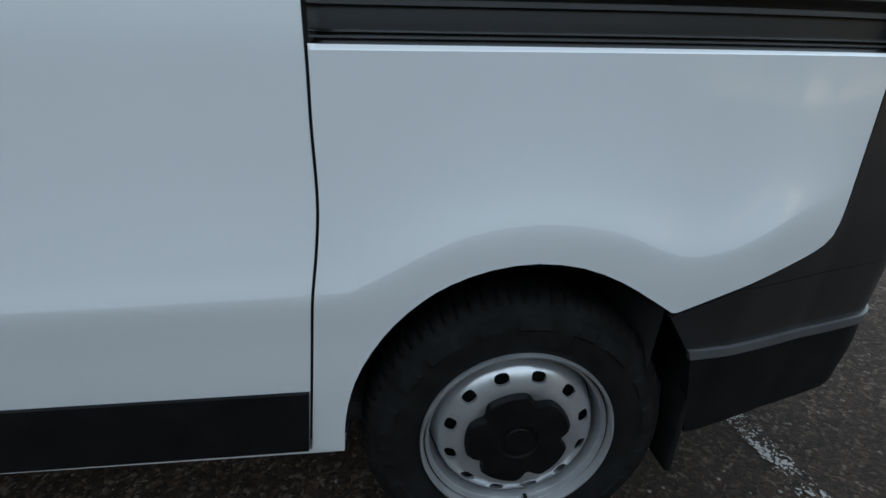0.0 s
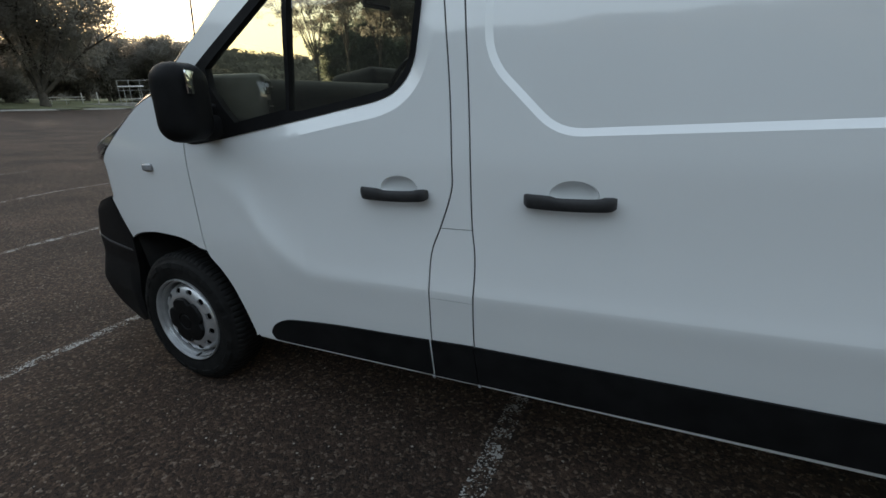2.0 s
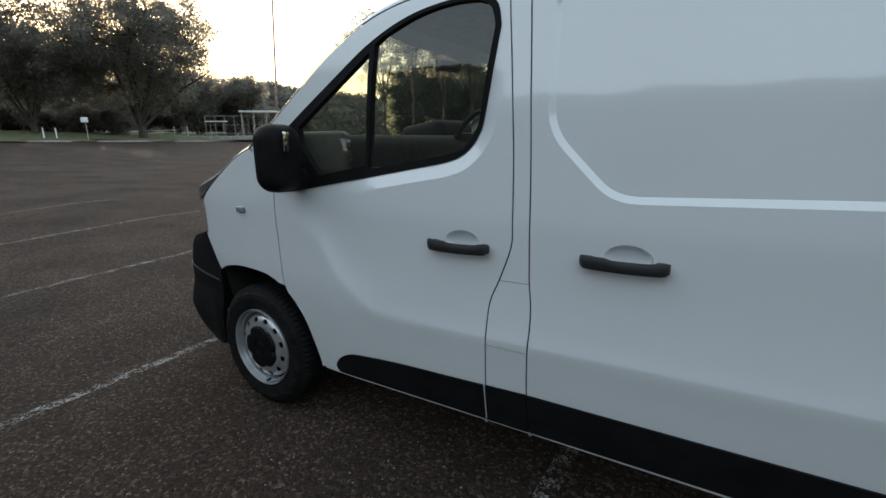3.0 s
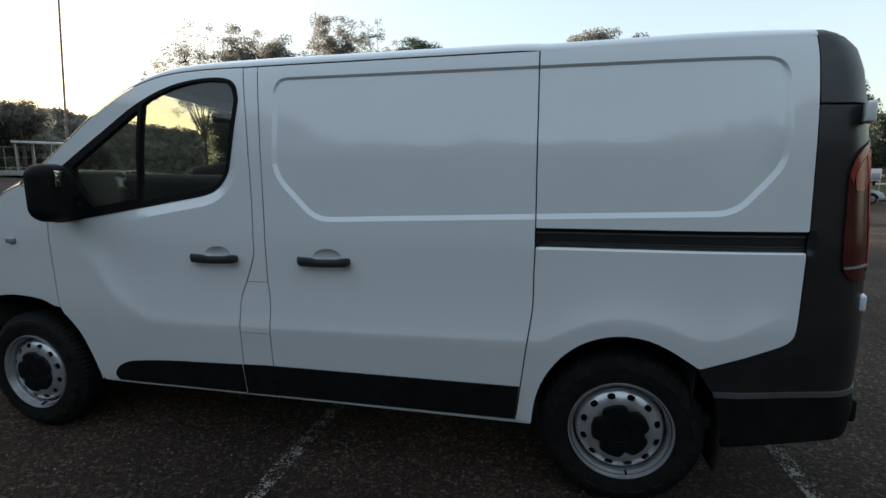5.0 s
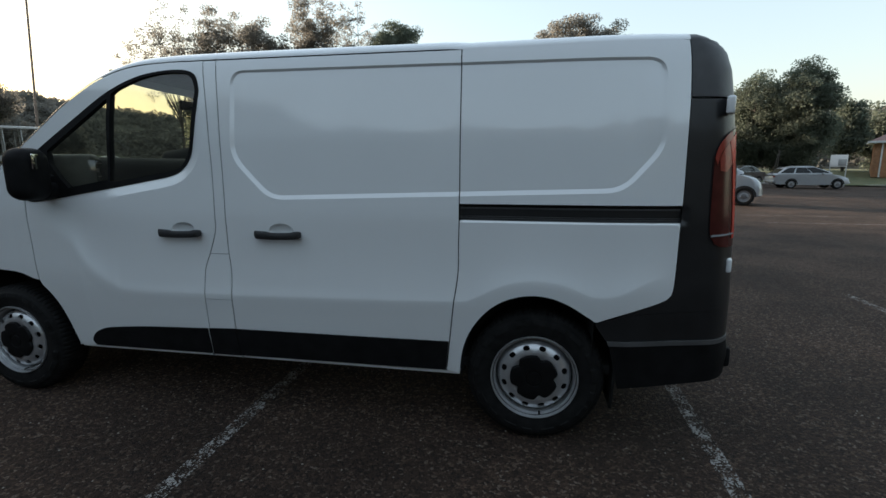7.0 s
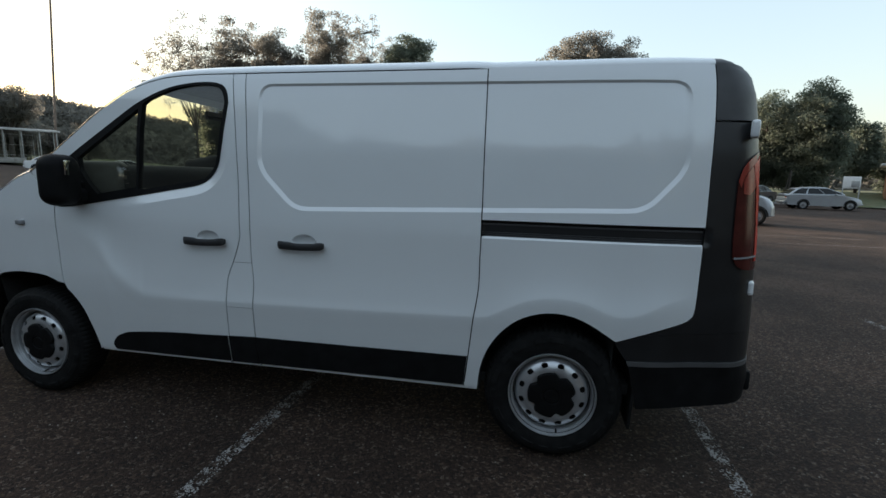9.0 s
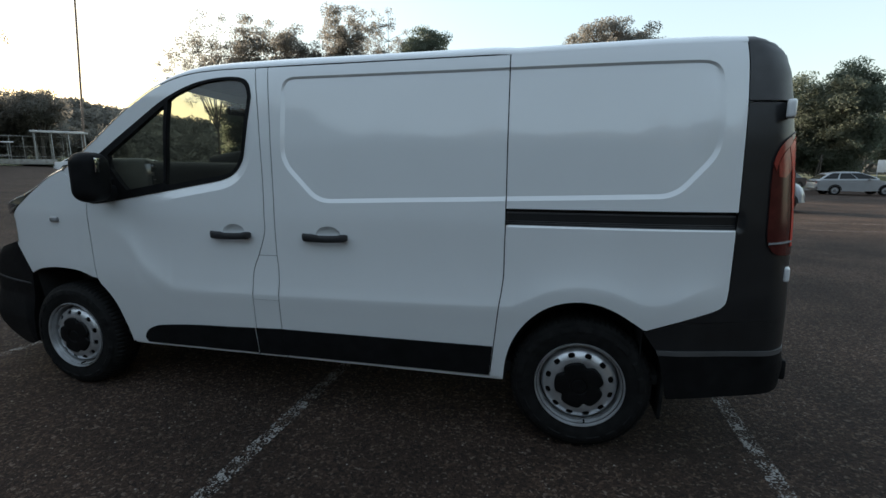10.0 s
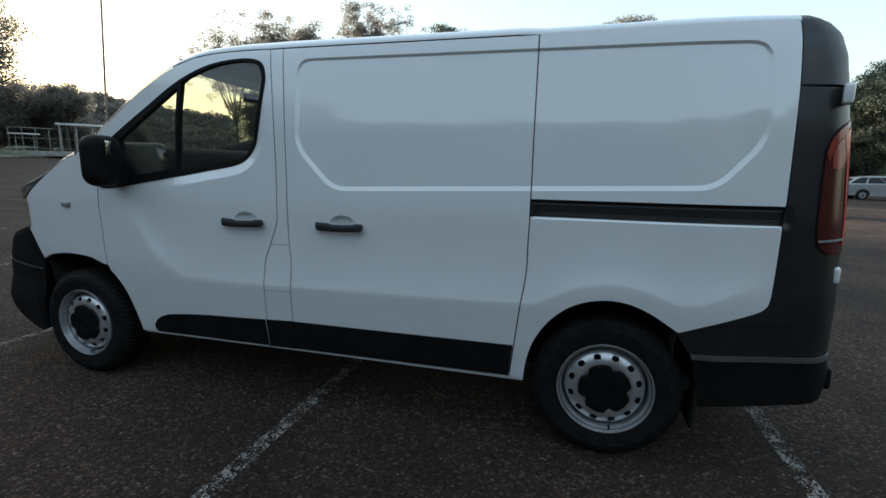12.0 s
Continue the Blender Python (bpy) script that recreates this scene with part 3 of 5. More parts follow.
def flank(side):
    """One side of the van: near +1, far -1."""
    st = 0.014 if side > 0 else 0.05
    g = 0.0027 if side > 0 else 0.0
    far = lambda *a, **k: panel(*a, side=side, step=k.pop("step", st), **k)
    waist = [(x, z) for x, z in zip(CX, CZ) if -2.0 < x < 0.6]
    folds = [EMBOSS, inset(EMBOSS, LEDGE), inset(EMBOSS, 0.012), waist + [(x, z + 0.0005) for x, z in waist[::-1]], inset(WINDOW, -0.056)] if side > 0 else []
    bowl = lambda mx: [(mx + 0.068 * math.cos(a), 1.041 + 0.041 * math.sin(a)) for a in np.linspace(0, 2 * math.pi, 40, endpoint=False)]
    door = far("front_door", FD_REAR + [(-2.648, 0.338)] + FARCH[::-1][:12] + FD_FRONT[::-1] + [(-2.92, 1.285), (-3.0, 1.372)] + TOP[::-1][:-1], WHITE, van, "white painted front door", holes=[WINDOW] + [bowl(-1.8325)] * (side > 0), gap=g, creases=folds[3:])
    seal = far("window_frame", inset(WINDOW, -0.006), PLASTIC, door, "black rubber window surround", holes=[inset(MAIN_PANE, -0.018), inset(FRONT_PANE, -0.008)], off=-0.004, rim=0.03, step=0.02)
    far("window_pane", inset(MAIN_PANE, -0.022), GLASS, door, "tinted side window glass", off=0.008, rim=0, step=0.04)
    far("window_pane", inset(FRONT_PANE, -0.010), GLASS, door, "tinted quarter window glass", off=0.008, rim=0, step=0.04)
    cut = lambda c, a, b: [p for p in c if a < p[1] < b]
    at = lambda c, z: (float(np.interp(-z, [-q[1] for q in c], [q[0] for q in c])), z)
    for name, a, b, lab in (("pillar", 0.9155, 1.899, "white door pillar"), ("fuel_flap", 0.6695, 0.9185, "white fuel filler flap"), ("pillar", 0.338, 0.6725, "white foot of the door pillar")):
        far(name, [at(SL_FRONT, a)] + cut(SL_FRONT, a + 0.005, b - 0.005)[::-1] + [at(SL_FRONT, b), at(FD_REAR, b)] + cut(FD_REAR, a + 0.005, b - 0.005) + [at(FD_REAR, a)], WHITE, van, lab, gap=g, creases=folds[3:4])
    slider = far("sliding_door", SL_FRONT[::-1] + SL_REAR, WHITE, van, "white sliding side door with pressed panel", gap=g, creases=folds[:4], holes=[bowl(-1.273)] * (side > 0))
    low = [p for p in SL_REAR if p[1] < 1.11]
    top = [p for p in SL_REAR if p[1] > 1.185]
    lowb = [p for p in BLACK if p[1] < 1.10]
    topb = [p for p in BLACK if p[1] > 1.185]
    far("quarter_panel", [(-0.363, 1.112)] + low + [(-0.365, 0.330)] + RARCH + lowb[1:] + [(0.614, 1.105)], WHITE, van, "white rear quarter panel over the wheel", gap=g, creases=folds[3:4] + ([[(-0.357, 1.1007), (0.6118, 1.0966), (0.6118, 1.0971), (-0.357, 1.1012)]] if side > 0 else []))
    far("quarter_panel", top + [(-0.363, 1.184), (0.618, 1.178)] + topb, WHITE, van, "white upper rear side panel", gap=g, creases=folds[:3])
    rail = far("door_rail", [(-0.363, 1.108), (0.617, 1.101), (0.620, 1.184), (-0.363, 1.190)], PILLAR, van, "black recessed sliding door rail", off=0.016, rim=0)
    far("rail_lip", [(-0.36, 1.163), (0.615, 1.156), (0.615, 1.164), (-0.36, 1.171)], TRIM, rail, off=0.009, rim=0.01, step=0.02)
    for low_z in (1.1185, 1.1265):
        far("rail_lip", [(-0.36, low_z), (0.615, low_z - 0.007), (0.615, low_z - 0.004), (-0.36, low_z + 0.003)], TRIM, rail, off=0.009, rim=0.01, step=0.02)
    far("fender", [(-2.817, 0.73), (-2.822, 0.965), (-2.832, 1.19), (-2.92, 1.285), (-3.01, 1.372)] + smooth_curve([(-3.02, 1.375), (-3.13, 1.338), (-3.274, 1.262), (-3.40, 1.19), (-3.49, 1.128), (-3.54, 1.065), (-3.552, 1.0), (-3.545, 0.94), (-3.485, 0.845), (-3.415, 0.722)], 0.03) + [p for p in FARCH if p[0] < -2.83], WHITE, van, "white front wing", gap=g)
    # black plastic along the foot of the doors
    strip = smooth_curve([(-2.515, 0.343), (-2.535, 0.375), (-2.50, 0.425), (-2.44, 0.456), (-2.36, 0.470), (-2.15, 0.486), (-1.90, 0.494), (-1.755, 0.499)], 0.02)
    far("door_trim", [(-1.755, 0.343)] + strip, PLASTIC, van, "black plastic door protection strip", off=-0.009, rim=0.012, gap=0.002)
    far("door_trim", [(-1.577, 0.340), (-1.585, 0.506), (-1.748, 0.500), (-1.750, 0.340)], PLASTIC, van, "black plastic pillar protection strip", off=-0.008, rim=0.012, gap=0.002)
    far("door_trim", [(-0.436, 0.345), (-0.416, 0.508), (-1.0, 0.506), (-1.586, 0.505), (-1.577, 0.343)], PLASTIC, van, "black plastic door protection strip", off=-0.009, rim=0.012, gap=0.002)
    far("sill", [(-2.648, 0.336), (-2.64, 0.324), (-1.5, 0.324), (-0.37, 0.320), (-0.368, 0.334)], WHITE, van, "thin white painted sill", off=0.010, rim=0.04)
    # rear corner in unpainted plastic
    edge = lambda a, b, n: [(float(rear_x(z)) - 0.006, z) for z in np.linspace(a, b, n)]
    up = [p for p in BLACK if p[1] > 1.645]
    mid = [p for p in BLACK if 0.70 < p[1] < 1.635]
    far("corner_cap", [(0.632, 1.644)] + up + [(0.66, 1.896), (0.70, 1.893)] + edge(1.888, 1.644, 14), TRIM, van, "dark grey plastic roof corner cap", gap=0.002)
    far("rear_pillar", [(0.40, 0.688)] + mid + [(0.632, 1.637)] + edge(1.637, 0.70, 24), PILLAR, van, "black satin plastic rear corner pillar", gap=0.001)
    bumper = far("rear_bumper", [(0.268, 0.636), (0.40, 0.686)] + edge(0.70, 0.55, 6) + [(0.322, 0.555)], PILLAR, van, "black plastic rear bumper corner")
    far("bumper_moulding", [(0.326, 0.552), (0.334, 0.530)] + edge(0.530, 0.552, 3), MOULD, bumper, "grey bumper moulding line", off=-0.008, rim=0.012)
    far("lower_bumper", [(0.334, 0.548), (0.365, 0.42), (0.392, 0.302), (0.60, 0.312)] + [(0.88, 0.334)] + edge(0.345, 0.548, 8), PLASTIC, bumper, "black lower bumper corner", off=-0.002, rim=0.03)
    # front corner
    nose = lambda a, b, n: [(float(nose_x(z)) + 0.006, z) for z in np.linspace(a, b, n)]
    far("front_bumper", [(-3.415, 0.716), (-3.485, 0.840), (-3.542, 0.922), (-3.62, 0.903), (-3.72, 0.881), (-3.85, 0.852)] + nose(0.842, 0.24, 18) + [(-3.92, 0.20), (-3.66, 0.185), (-3.54, 0.23), (-3.50, 0.45)], PLASTIC, van, "black plastic front bumper corner", rim=0.03, off=-0.004)
    far("bumper_moulding", [(-3.47, 0.655), (-3.46, 0.645), (-3.75, 0.655)] + nose(0.690, 0.70, 2) + [(-3.75, 0.666)], TRIM, van, "bumper seam line", off=-0.009, rim=0.01, step=0.03)
    lamp = far("headlamp", [(-3.545, 0.935), (-3.556, 1.0), (-3.544, 1.068), (-3.494, 1.132), (-3.404, 1.193), (-3.315, 1.245), (-3.40, 1.217), (-3.52, 1.183), (-3.62, 1.153)] + nose(1.135, 0.858, 14) + [(-3.86, 0.862), (-3.72, 0.891), (-3.62, 0.913)], DARKLENS, van, "dark wraparound headlamp", off=0.002)
    # bright strip added for the sun's glint along the bonnet edge
    far("headlamp_trim", [(-3.455, 1.166), (-3.505, 1.130), (-3.60, 1.098), (-3.72, 1.075), (-3.72, 1.088), (-3.60, 1.111), (-3.51, 1.143)], GLINT, lamp, "bright headlamp strip", off=-0.004, rim=0.008, step=0.02)
    # dark seals in the shut lines
    def seam(line, w=0.0045):
        p = np.array(line, float)
        d = np.gradient(p, axis=0)
        nrm = np.stack([-d[:, 1], d[:, 0]], 1) / np.maximum(np.hypot(d[:, 0], d[:, 1]), 1e-9)[:, None]
        far("door_seal", [tuple(q) for q in p + nrm * w] + [tuple(q) for q in (p - nrm * w)[::-1]], PLASTIC, van, "black rubber door seal", off=0.0050, rim=0)
    if side > 0:
        for line in (FD_REAR[2:-2], SL_FRONT[2:-2], SL_REAR[2:-2], smooth_curve(FD_FRONT)[1:-1], [at(FD_REAR, 0.917), (-1.63, 0.917), at(SL_FRONT, 0.917)], [at(FD_REAR, 0.671), (-1.65, 0.671), at(SL_FRONT, 0.671)],
                     [(x, 1.8995 - 0.013 * (x + 1.62) / 1.25) for x in np.linspace(-1.62, -0.37, 60)]):
            seam(line, 0.0028 if len(line) == 3 else 0.0038)
    # inner skin closing the gaps
    far("inner_skin", [(0.58, 1.84), (-1.7, 1.85), (-2.1, 1.83), (-2.5, 1.64), (-2.95, 1.34), (-3.35, 1.17), (-3.48, 1.06), (-3.46, 0.90), (-3.40, 0.775)] + [(x, z + 0.03) for x, z in FARCH[2:-3]]
        + [(-2.60, 0.36), (-0.40, 0.36)] + [(x, z + 0.03) for x, z in RARCH[2:-1]] + [(0.30, 0.68), (0.56, 0.78)], DARK, van, "dark inner body skin", holes=[WINDOW], off=0.03, rim=0, step=0.05)
    return door, slider


near_door, slider = flank(1)
far_door, _ = flank(-1)

# roof, windscreen and bonnet, lofted between both flanks
ROOF_X = list(np.linspace(0.621, -1.70, 40)) + [p[0] for p in TOP[1:]]
ROOF_Z = [float(np.interp(x, [-1.7, -1.6, -0.42, -0.34, 0.5, 0.60, 0.66], [1.903, 1.903, 1.8905, 1.882, 1.882, 1.885, 1.89])) for x in np.linspace(0.621, -1.70, 40)] + [p[1] + 0.003 for p in TOP[1:]]


def across(points, ahead, rise, n=64, power=7.0, lift=0.8):
    """A skin from flank to flank over a line of (x, z): pushed ahead and up towards the middle."""
    verts, faces = [], []
    for (x, z), a, h in zip(points, ahead, rise):
        y0 = float(side_y(x, z))
        for i in range(n + 1):
            w = -math.cos(math.pi * i / n)
            up = (1 - abs(w) ** power) ** lift
            fwd = 1 - abs(w) ** 2.2
            verts.append((x - a * fwd, 0.978 + w * (0.978 - y0), z + h * up))
    m = n + 1
    for j in range(len(points) - 1):
        for i in range(n):
            faces.append((j * m + i, j * m + i + 1, (j + 1) * m + i + 1, (j + 1) * m + i))
    return verts, faces


rx = np.array(ROOF_X)
ahead = np.interp(rx, [-2.9, -2.4, -1.9, 0.5, 0.66], [0.30, 0.20, 0.0, 0.0, -0.06])
rise = np.interp(rx, [-3.0, -2.4, -2.1, -1.6, 0.5, 0.66], [0.03, 0.045, 0.068, 0.074, 0.072, 0.055])
cut = sum(1 for x in ROOF_X if x > -2.34)
pts = list(zip(ROOF_X, ROOF_Z))
v, f = across(pts[:cut + 1], ahead[:cut + 1], rise[:cut + 1], lift=0.55)
solid("roof", v, f, WHITE, van, "white van roof", True, 50)
v, f = across(pts[cut:], ahead[cut:], rise[cut:], lift=0.55)
solid("windscreen", v, f, GLASS, van, "wide raked windscreen", True, 50)
v, f = across([(0.621, 1.884), (0.66, 1.885), (0.70, 1.880), (0.74, 1.868), (0.785, 1.845)], [0.0] * 5, [0.0615, 0.060, 0.053, 0.041, 0.026], lift=0.55)
solid("roof_cap", v, f, TRIM, van, "dark grey plastic edge over the rear doors", True, 50)
bonnet = smooth_curve([(-3.02, 1.378), (-3.13, 1.341), (-3.274, 1.268), (-3.40, 1.221), (-3.52, 1.187), (-3.62, 1.157)], 0.04)
v, f = across(bonnet, list(np.linspace(0.26, 0.34, len(bonnet))), list(np.linspace(0.06, 0.03, len(bonnet))))
solid("bonnet", v, f, WHITE, van, "short white bonnet", True, 50)


def end_skin(name, xs_of, zs, bulge, mat, label, off):
    """Closes the van's front or back between the two rounded corners."""
    verts, faces = [], []
    for z in zs:
        x = float(xs_of(z)) + off
        y0 = float(side_y(x, z))
        for i in range(13):
            w = i / 6 - 1
            verts.append((x + bulge * (1 - w * w), 0.978 + w * (0.978 - y0), z))
    for j in range(len(zs) - 1):
        for i in range(12):
            faces.append((j * 13 + i, j * 13 + i + 1, (j + 1) * 13 + i + 1, (j + 1) * 13 + i))
    return solid(name, verts, faces, mat, van, label, True, 50)


end_skin("rear_door", rear_x, list(np.linspace(0.56, 1.90, 30)), 0.03, WHITE, "white rear doors", -0.006)
end_skin("rear_bumper", rear_x, [0.34, 0.42, 0.5, 0.56], 0.04, PLASTIC, "black plastic rear bumper", -0.004)
end_skin("front_bumper", nose_x, [0.24, 0.3, 0.45, 0.6, 0.75, 0.92], -0.05, PLASTIC, "black plastic front bumper", 0.006)
end_skin("grille", nose_x, [0.92, 1.0, 1.05], -0.05, DARK, "dark radiator grille", 0.006)
# small bumper step and mudflap at the back
part("bumper_step", box_bm((0.05, 0.56, 0.10), (0.918, 0.53, 0.425), 0.015), PLASTIC, van, "black rear bumper step")
part("mudflap", box_bm((0.016, 0.25, 0.45), (0.374, 0.19, 0.427), 0.006, Matrix.Rotation(radians(3), 4, "Y")), RUBBER, van, "black rubber mudflap behind the wheel")

# floor of the van and wheel housings
part("underbody", box_bm((4.3, 1.66, 0.06), (-1.5, 0.978, 0.36), 0.02), DARK, van, "dark underbody")
for x, arch in ((0.0, RARCH), (-3.098, FARCH)):
    for s in (1, -1):
        verts, faces = [], []
        outline = [(arch[0][0], 0.30)] + arch + [(arch[-1][0], 0.30)]
        for px, pz in outline:
            for d in (0.02, 0.30):
                y = float(side_y(px, pz)) + d
                verts.append((px, y if s > 0 else WIDE - y, pz + 0.004))
        for i in range(len(outline) - 1):
            faces.append((2 * i, 2 * i + 1, 2 * i + 3, 2 * i + 2))
        faces.append(tuple(range(1, 2 * len(outline), 2)))
        solid("wheel_housing", verts, faces, DARK, van, "dark wheel housing", False)


# ---- wheels ----
def wheel(x, y, s):
    hub = adopt(new("wheel"), van, "steel wheel with black hub cap")
    hub.matrix_basis = Matrix.Translation((x, y, 0.335))
    hub.matrix_parent_inverse = world_of(van).inverted()
    c = (x, y, 0.335)
    prof = [(0.200, 0.012), (0.209, 0.004), (0.220, -0.003), (0.245, -0.008), (0.262, -0.009), (0.267, -0.009), (0.272, -0.009), (0.290, -0.005), (0.296, -0.003), (0.300, 0.001), (0.308, 0.008), (0.316, 0.010), (0.322, 0.014), (0.331, 0.026),
            (0.3355, 0.045), (0.336, 0.06), (0.336, 0.10), (0.3335, 0.165), (0.31, 0.20), (0.24, 0.21), (0.205, 0.20)]
    sides, v, f = 288, [], []
    for j, (r, o) in enumerate(prof):
        for k in range(sides):
            lug = k % 16 < 11 and (k // 16 % 2 == 0 or k % 16 < 8)
            if 6 <= j <= 8 and lug:
                o2, r2 = o - 0.0036, r
            elif 12 <= j <= 16 and k % 4 < 1:
                o2, r2 = o + 0.0015, r - 0.005
            else:
                o2, r2 = o, r
            w = 2 * math.pi * k / sides
            v.append((x + r2 * math.cos(w), y + s * o2, 0.335 + r2 * math.sin(w)))
    for j in range(len(prof) - 1):
        for k in range(sides):
            q = (j * sides + k, j * sides + (k + 1) % sides, (j + 1) * sides + (k + 1) % sides, (j + 1) * sides + k)
            f.append(q if s > 0 else q[::-1])
    solid("tyre", v, f, RUBBER, hub, "black tyre with raised shoulder blocks", True, 30)
    # steel rim: flange, well, dished disc with twelve windows
    v, f = lathe([(r, s * o) for r, o in [(0.2115, 0.008), (0.2120, -0.004), (0.2095, -0.010), (0.2060, -0.009), (0.2040, 0.000), (0.2030, 0.010), (0.2010, 0.012), (0.1990, 0.006), (0.1965, 0.006), (0.1950, 0.014), (0.1935, 0.018), (0.1915, 0.018), (0.1900, 0.030), (0.1893, 0.055), (0.1890, 0.085)]], c, 96)
    rim = solid("rim", v, f if s > 0 else [q[::-1] for q in f], RIM, hub, "silver painted steel rim", True, 30)
    n = 12
    dish = lambda r: float(np.interp(r, [0.09, 0.105, 0.118, 0.132, 0.150, 0.165, 0.172, 0.178, 0.182, 0.1885], [0.010, 0.004, 0.000, 0.002, 0.008, 0.016, 0.024, 0.040, 0.060, 0.082]))
    ring = lambda r, k: [(r * math.cos(2 * math.pi * i / k), r * math.sin(2 * math.pi * i / k)) for i in range(k)]
    pts, edges = ring(0.1885, 96) + ring(0.085, 60), [(i, (i + 1) % 96) for i in range(96)] + [(96 + i, 96 + (i + 1) % 60) for i in range(60)]
    spots = []
    for k in range(n):
        w = 2 * math.pi * (k + 0.5) / n
        hole = []
        for i in range(16):
            a = 2 * math.pi * i / 16
            u, q = 0.0165 * math.copysign(abs(math.cos(a)) ** 0.75, math.cos(a)), 0.0125 * math.copysign(abs(math.sin(a)) ** 0.75, math.sin(a))
            hole.append(((0.1500 + q) * math.cos(w) - u * math.sin(w), (0.1500 + q) * math.sin(w) + u * math.cos(w)))
        spots.append(hole)
        edges += [(len(pts) + i, len(pts) + (i + 1) % 16) for i in range(16)]
        pts += hole
    for r, k in ((0.097, 64), (0.107, 70), (0.116, 76), (0.125, 80), (0.132, 80), (0.166, 90), (0.172, 96), (0.178, 96), (0.182, 96)):
        pts += ring(r, k)
    v2, _, tris, *_ = delaunay_2d_cdt([Vector(p) for p in pts], edges, [], 0, 1e-6)
    v2 = np.array([tuple(p) for p in v2])
    mid = v2[np.array(tris)].mean(1)
    good = np.hypot(mid[:, 0], mid[:, 1]) > 0.0848
    for hole in spots:
        good &= ~inside(mid[:, 0], mid[:, 1], hole)
    dv = [(x + a, y + s * dish(math.hypot(a, b)), 0.335 + b) for a, b in v2]
    df = []
    for t, ok in zip(tris, good):
        if ok:
            p, q, r = v2[t[0]], v2[t[1]], v2[t[2]]
            turn = (q[0] - p[0]) * (r[1] - p[1]) - (q[1] - p[1]) * (r[0] - p[0]) > 0
            df.append(tuple(t) if turn == (s > 0) else tuple(t)[::-1])
    # the windows' turned-in edges
    for hole in spots:
        n0 = len(dv)
        for a, b in hole:
            d = dish(math.hypot(a, b))
            dv += [(x + a, y + s * d, 0.335 + b), (x + a, y + s * (d + 0.008), 0.335 + b)]
        for i in range(16):
            k = (i + 1) % 16
            df.append((n0 + 2 * i, n0 + 2 * i + 1, n0 + 2 * k + 1, n0 + 2 * k))
    disc = bmesh.new()
    dots = [disc.verts.new(q) for q in dv]
    for q in df:
        disc.faces.new([dots[k] for k in q])
    bmesh.ops.remove_doubles(disc, verts=disc.verts[:], dist=0.00005)
    part("wheel_disc", disc, RIM, hub, "silver steel wheel disc with twelve holes", True, 40)
    v, f = lathe([(0.0, s * 0.075), (0.20, s * 0.075)], c, 32)
    solid("brake_drum", v, f, DARK, hub, "dark brake behind the holes", False)
    # five-lobed cap
    cv, cf = [], []
    k_all = 100
    lobes = lambda w: 0.116 - 0.021 * max(0.0, math.cos(5 * (w - 1.204))) ** 2.6
    layers = [(1.0, 0.022), (1.0, -0.004), (0.95, -0.012), (0.70, -0.016), (0.42, -0.014), (0.40, -0.009), (0.30, -0.009), (0.28, -0.012), (0.02, -0.012)]
    for q, o in layers:
        for k in range(k_all):
            w = 2 * math.pi * k / k_all
            r = q * (lobes(w) if q > 0.6 else 0.105)
            cv.append((x + r * math.cos(w), y + s * o, 0.335 + r * math.sin(w)))
    for j in range(len(layers) - 1):
        for k in range(k_all):
            q = (j * k_all + k, j * k_all + (k + 1) % k_all, (j + 1) * k_all + (k + 1) % k_all, (j + 1) * k_all + k)
            cf.append(q if s > 0 else q[::-1])
    cf.append(tuple(range((len(layers) - 1) * k_all, len(layers) * k_all)))
    solid("hub_cap", cv, cf, CAP, hub, "black plastic hub cap with five notches", True, 35)
    part("valve", box_bm((0.009, 0.03, 0.009), (x + 0.03, y + s * 0.0, 0.335 - 0.183), 0.003), RUBBER, hub)
    return hub


for x in (0.0, -3.098):
    wheel(x, 0.066, 1)
    wheel(x, WIDE - 0.066, -1)


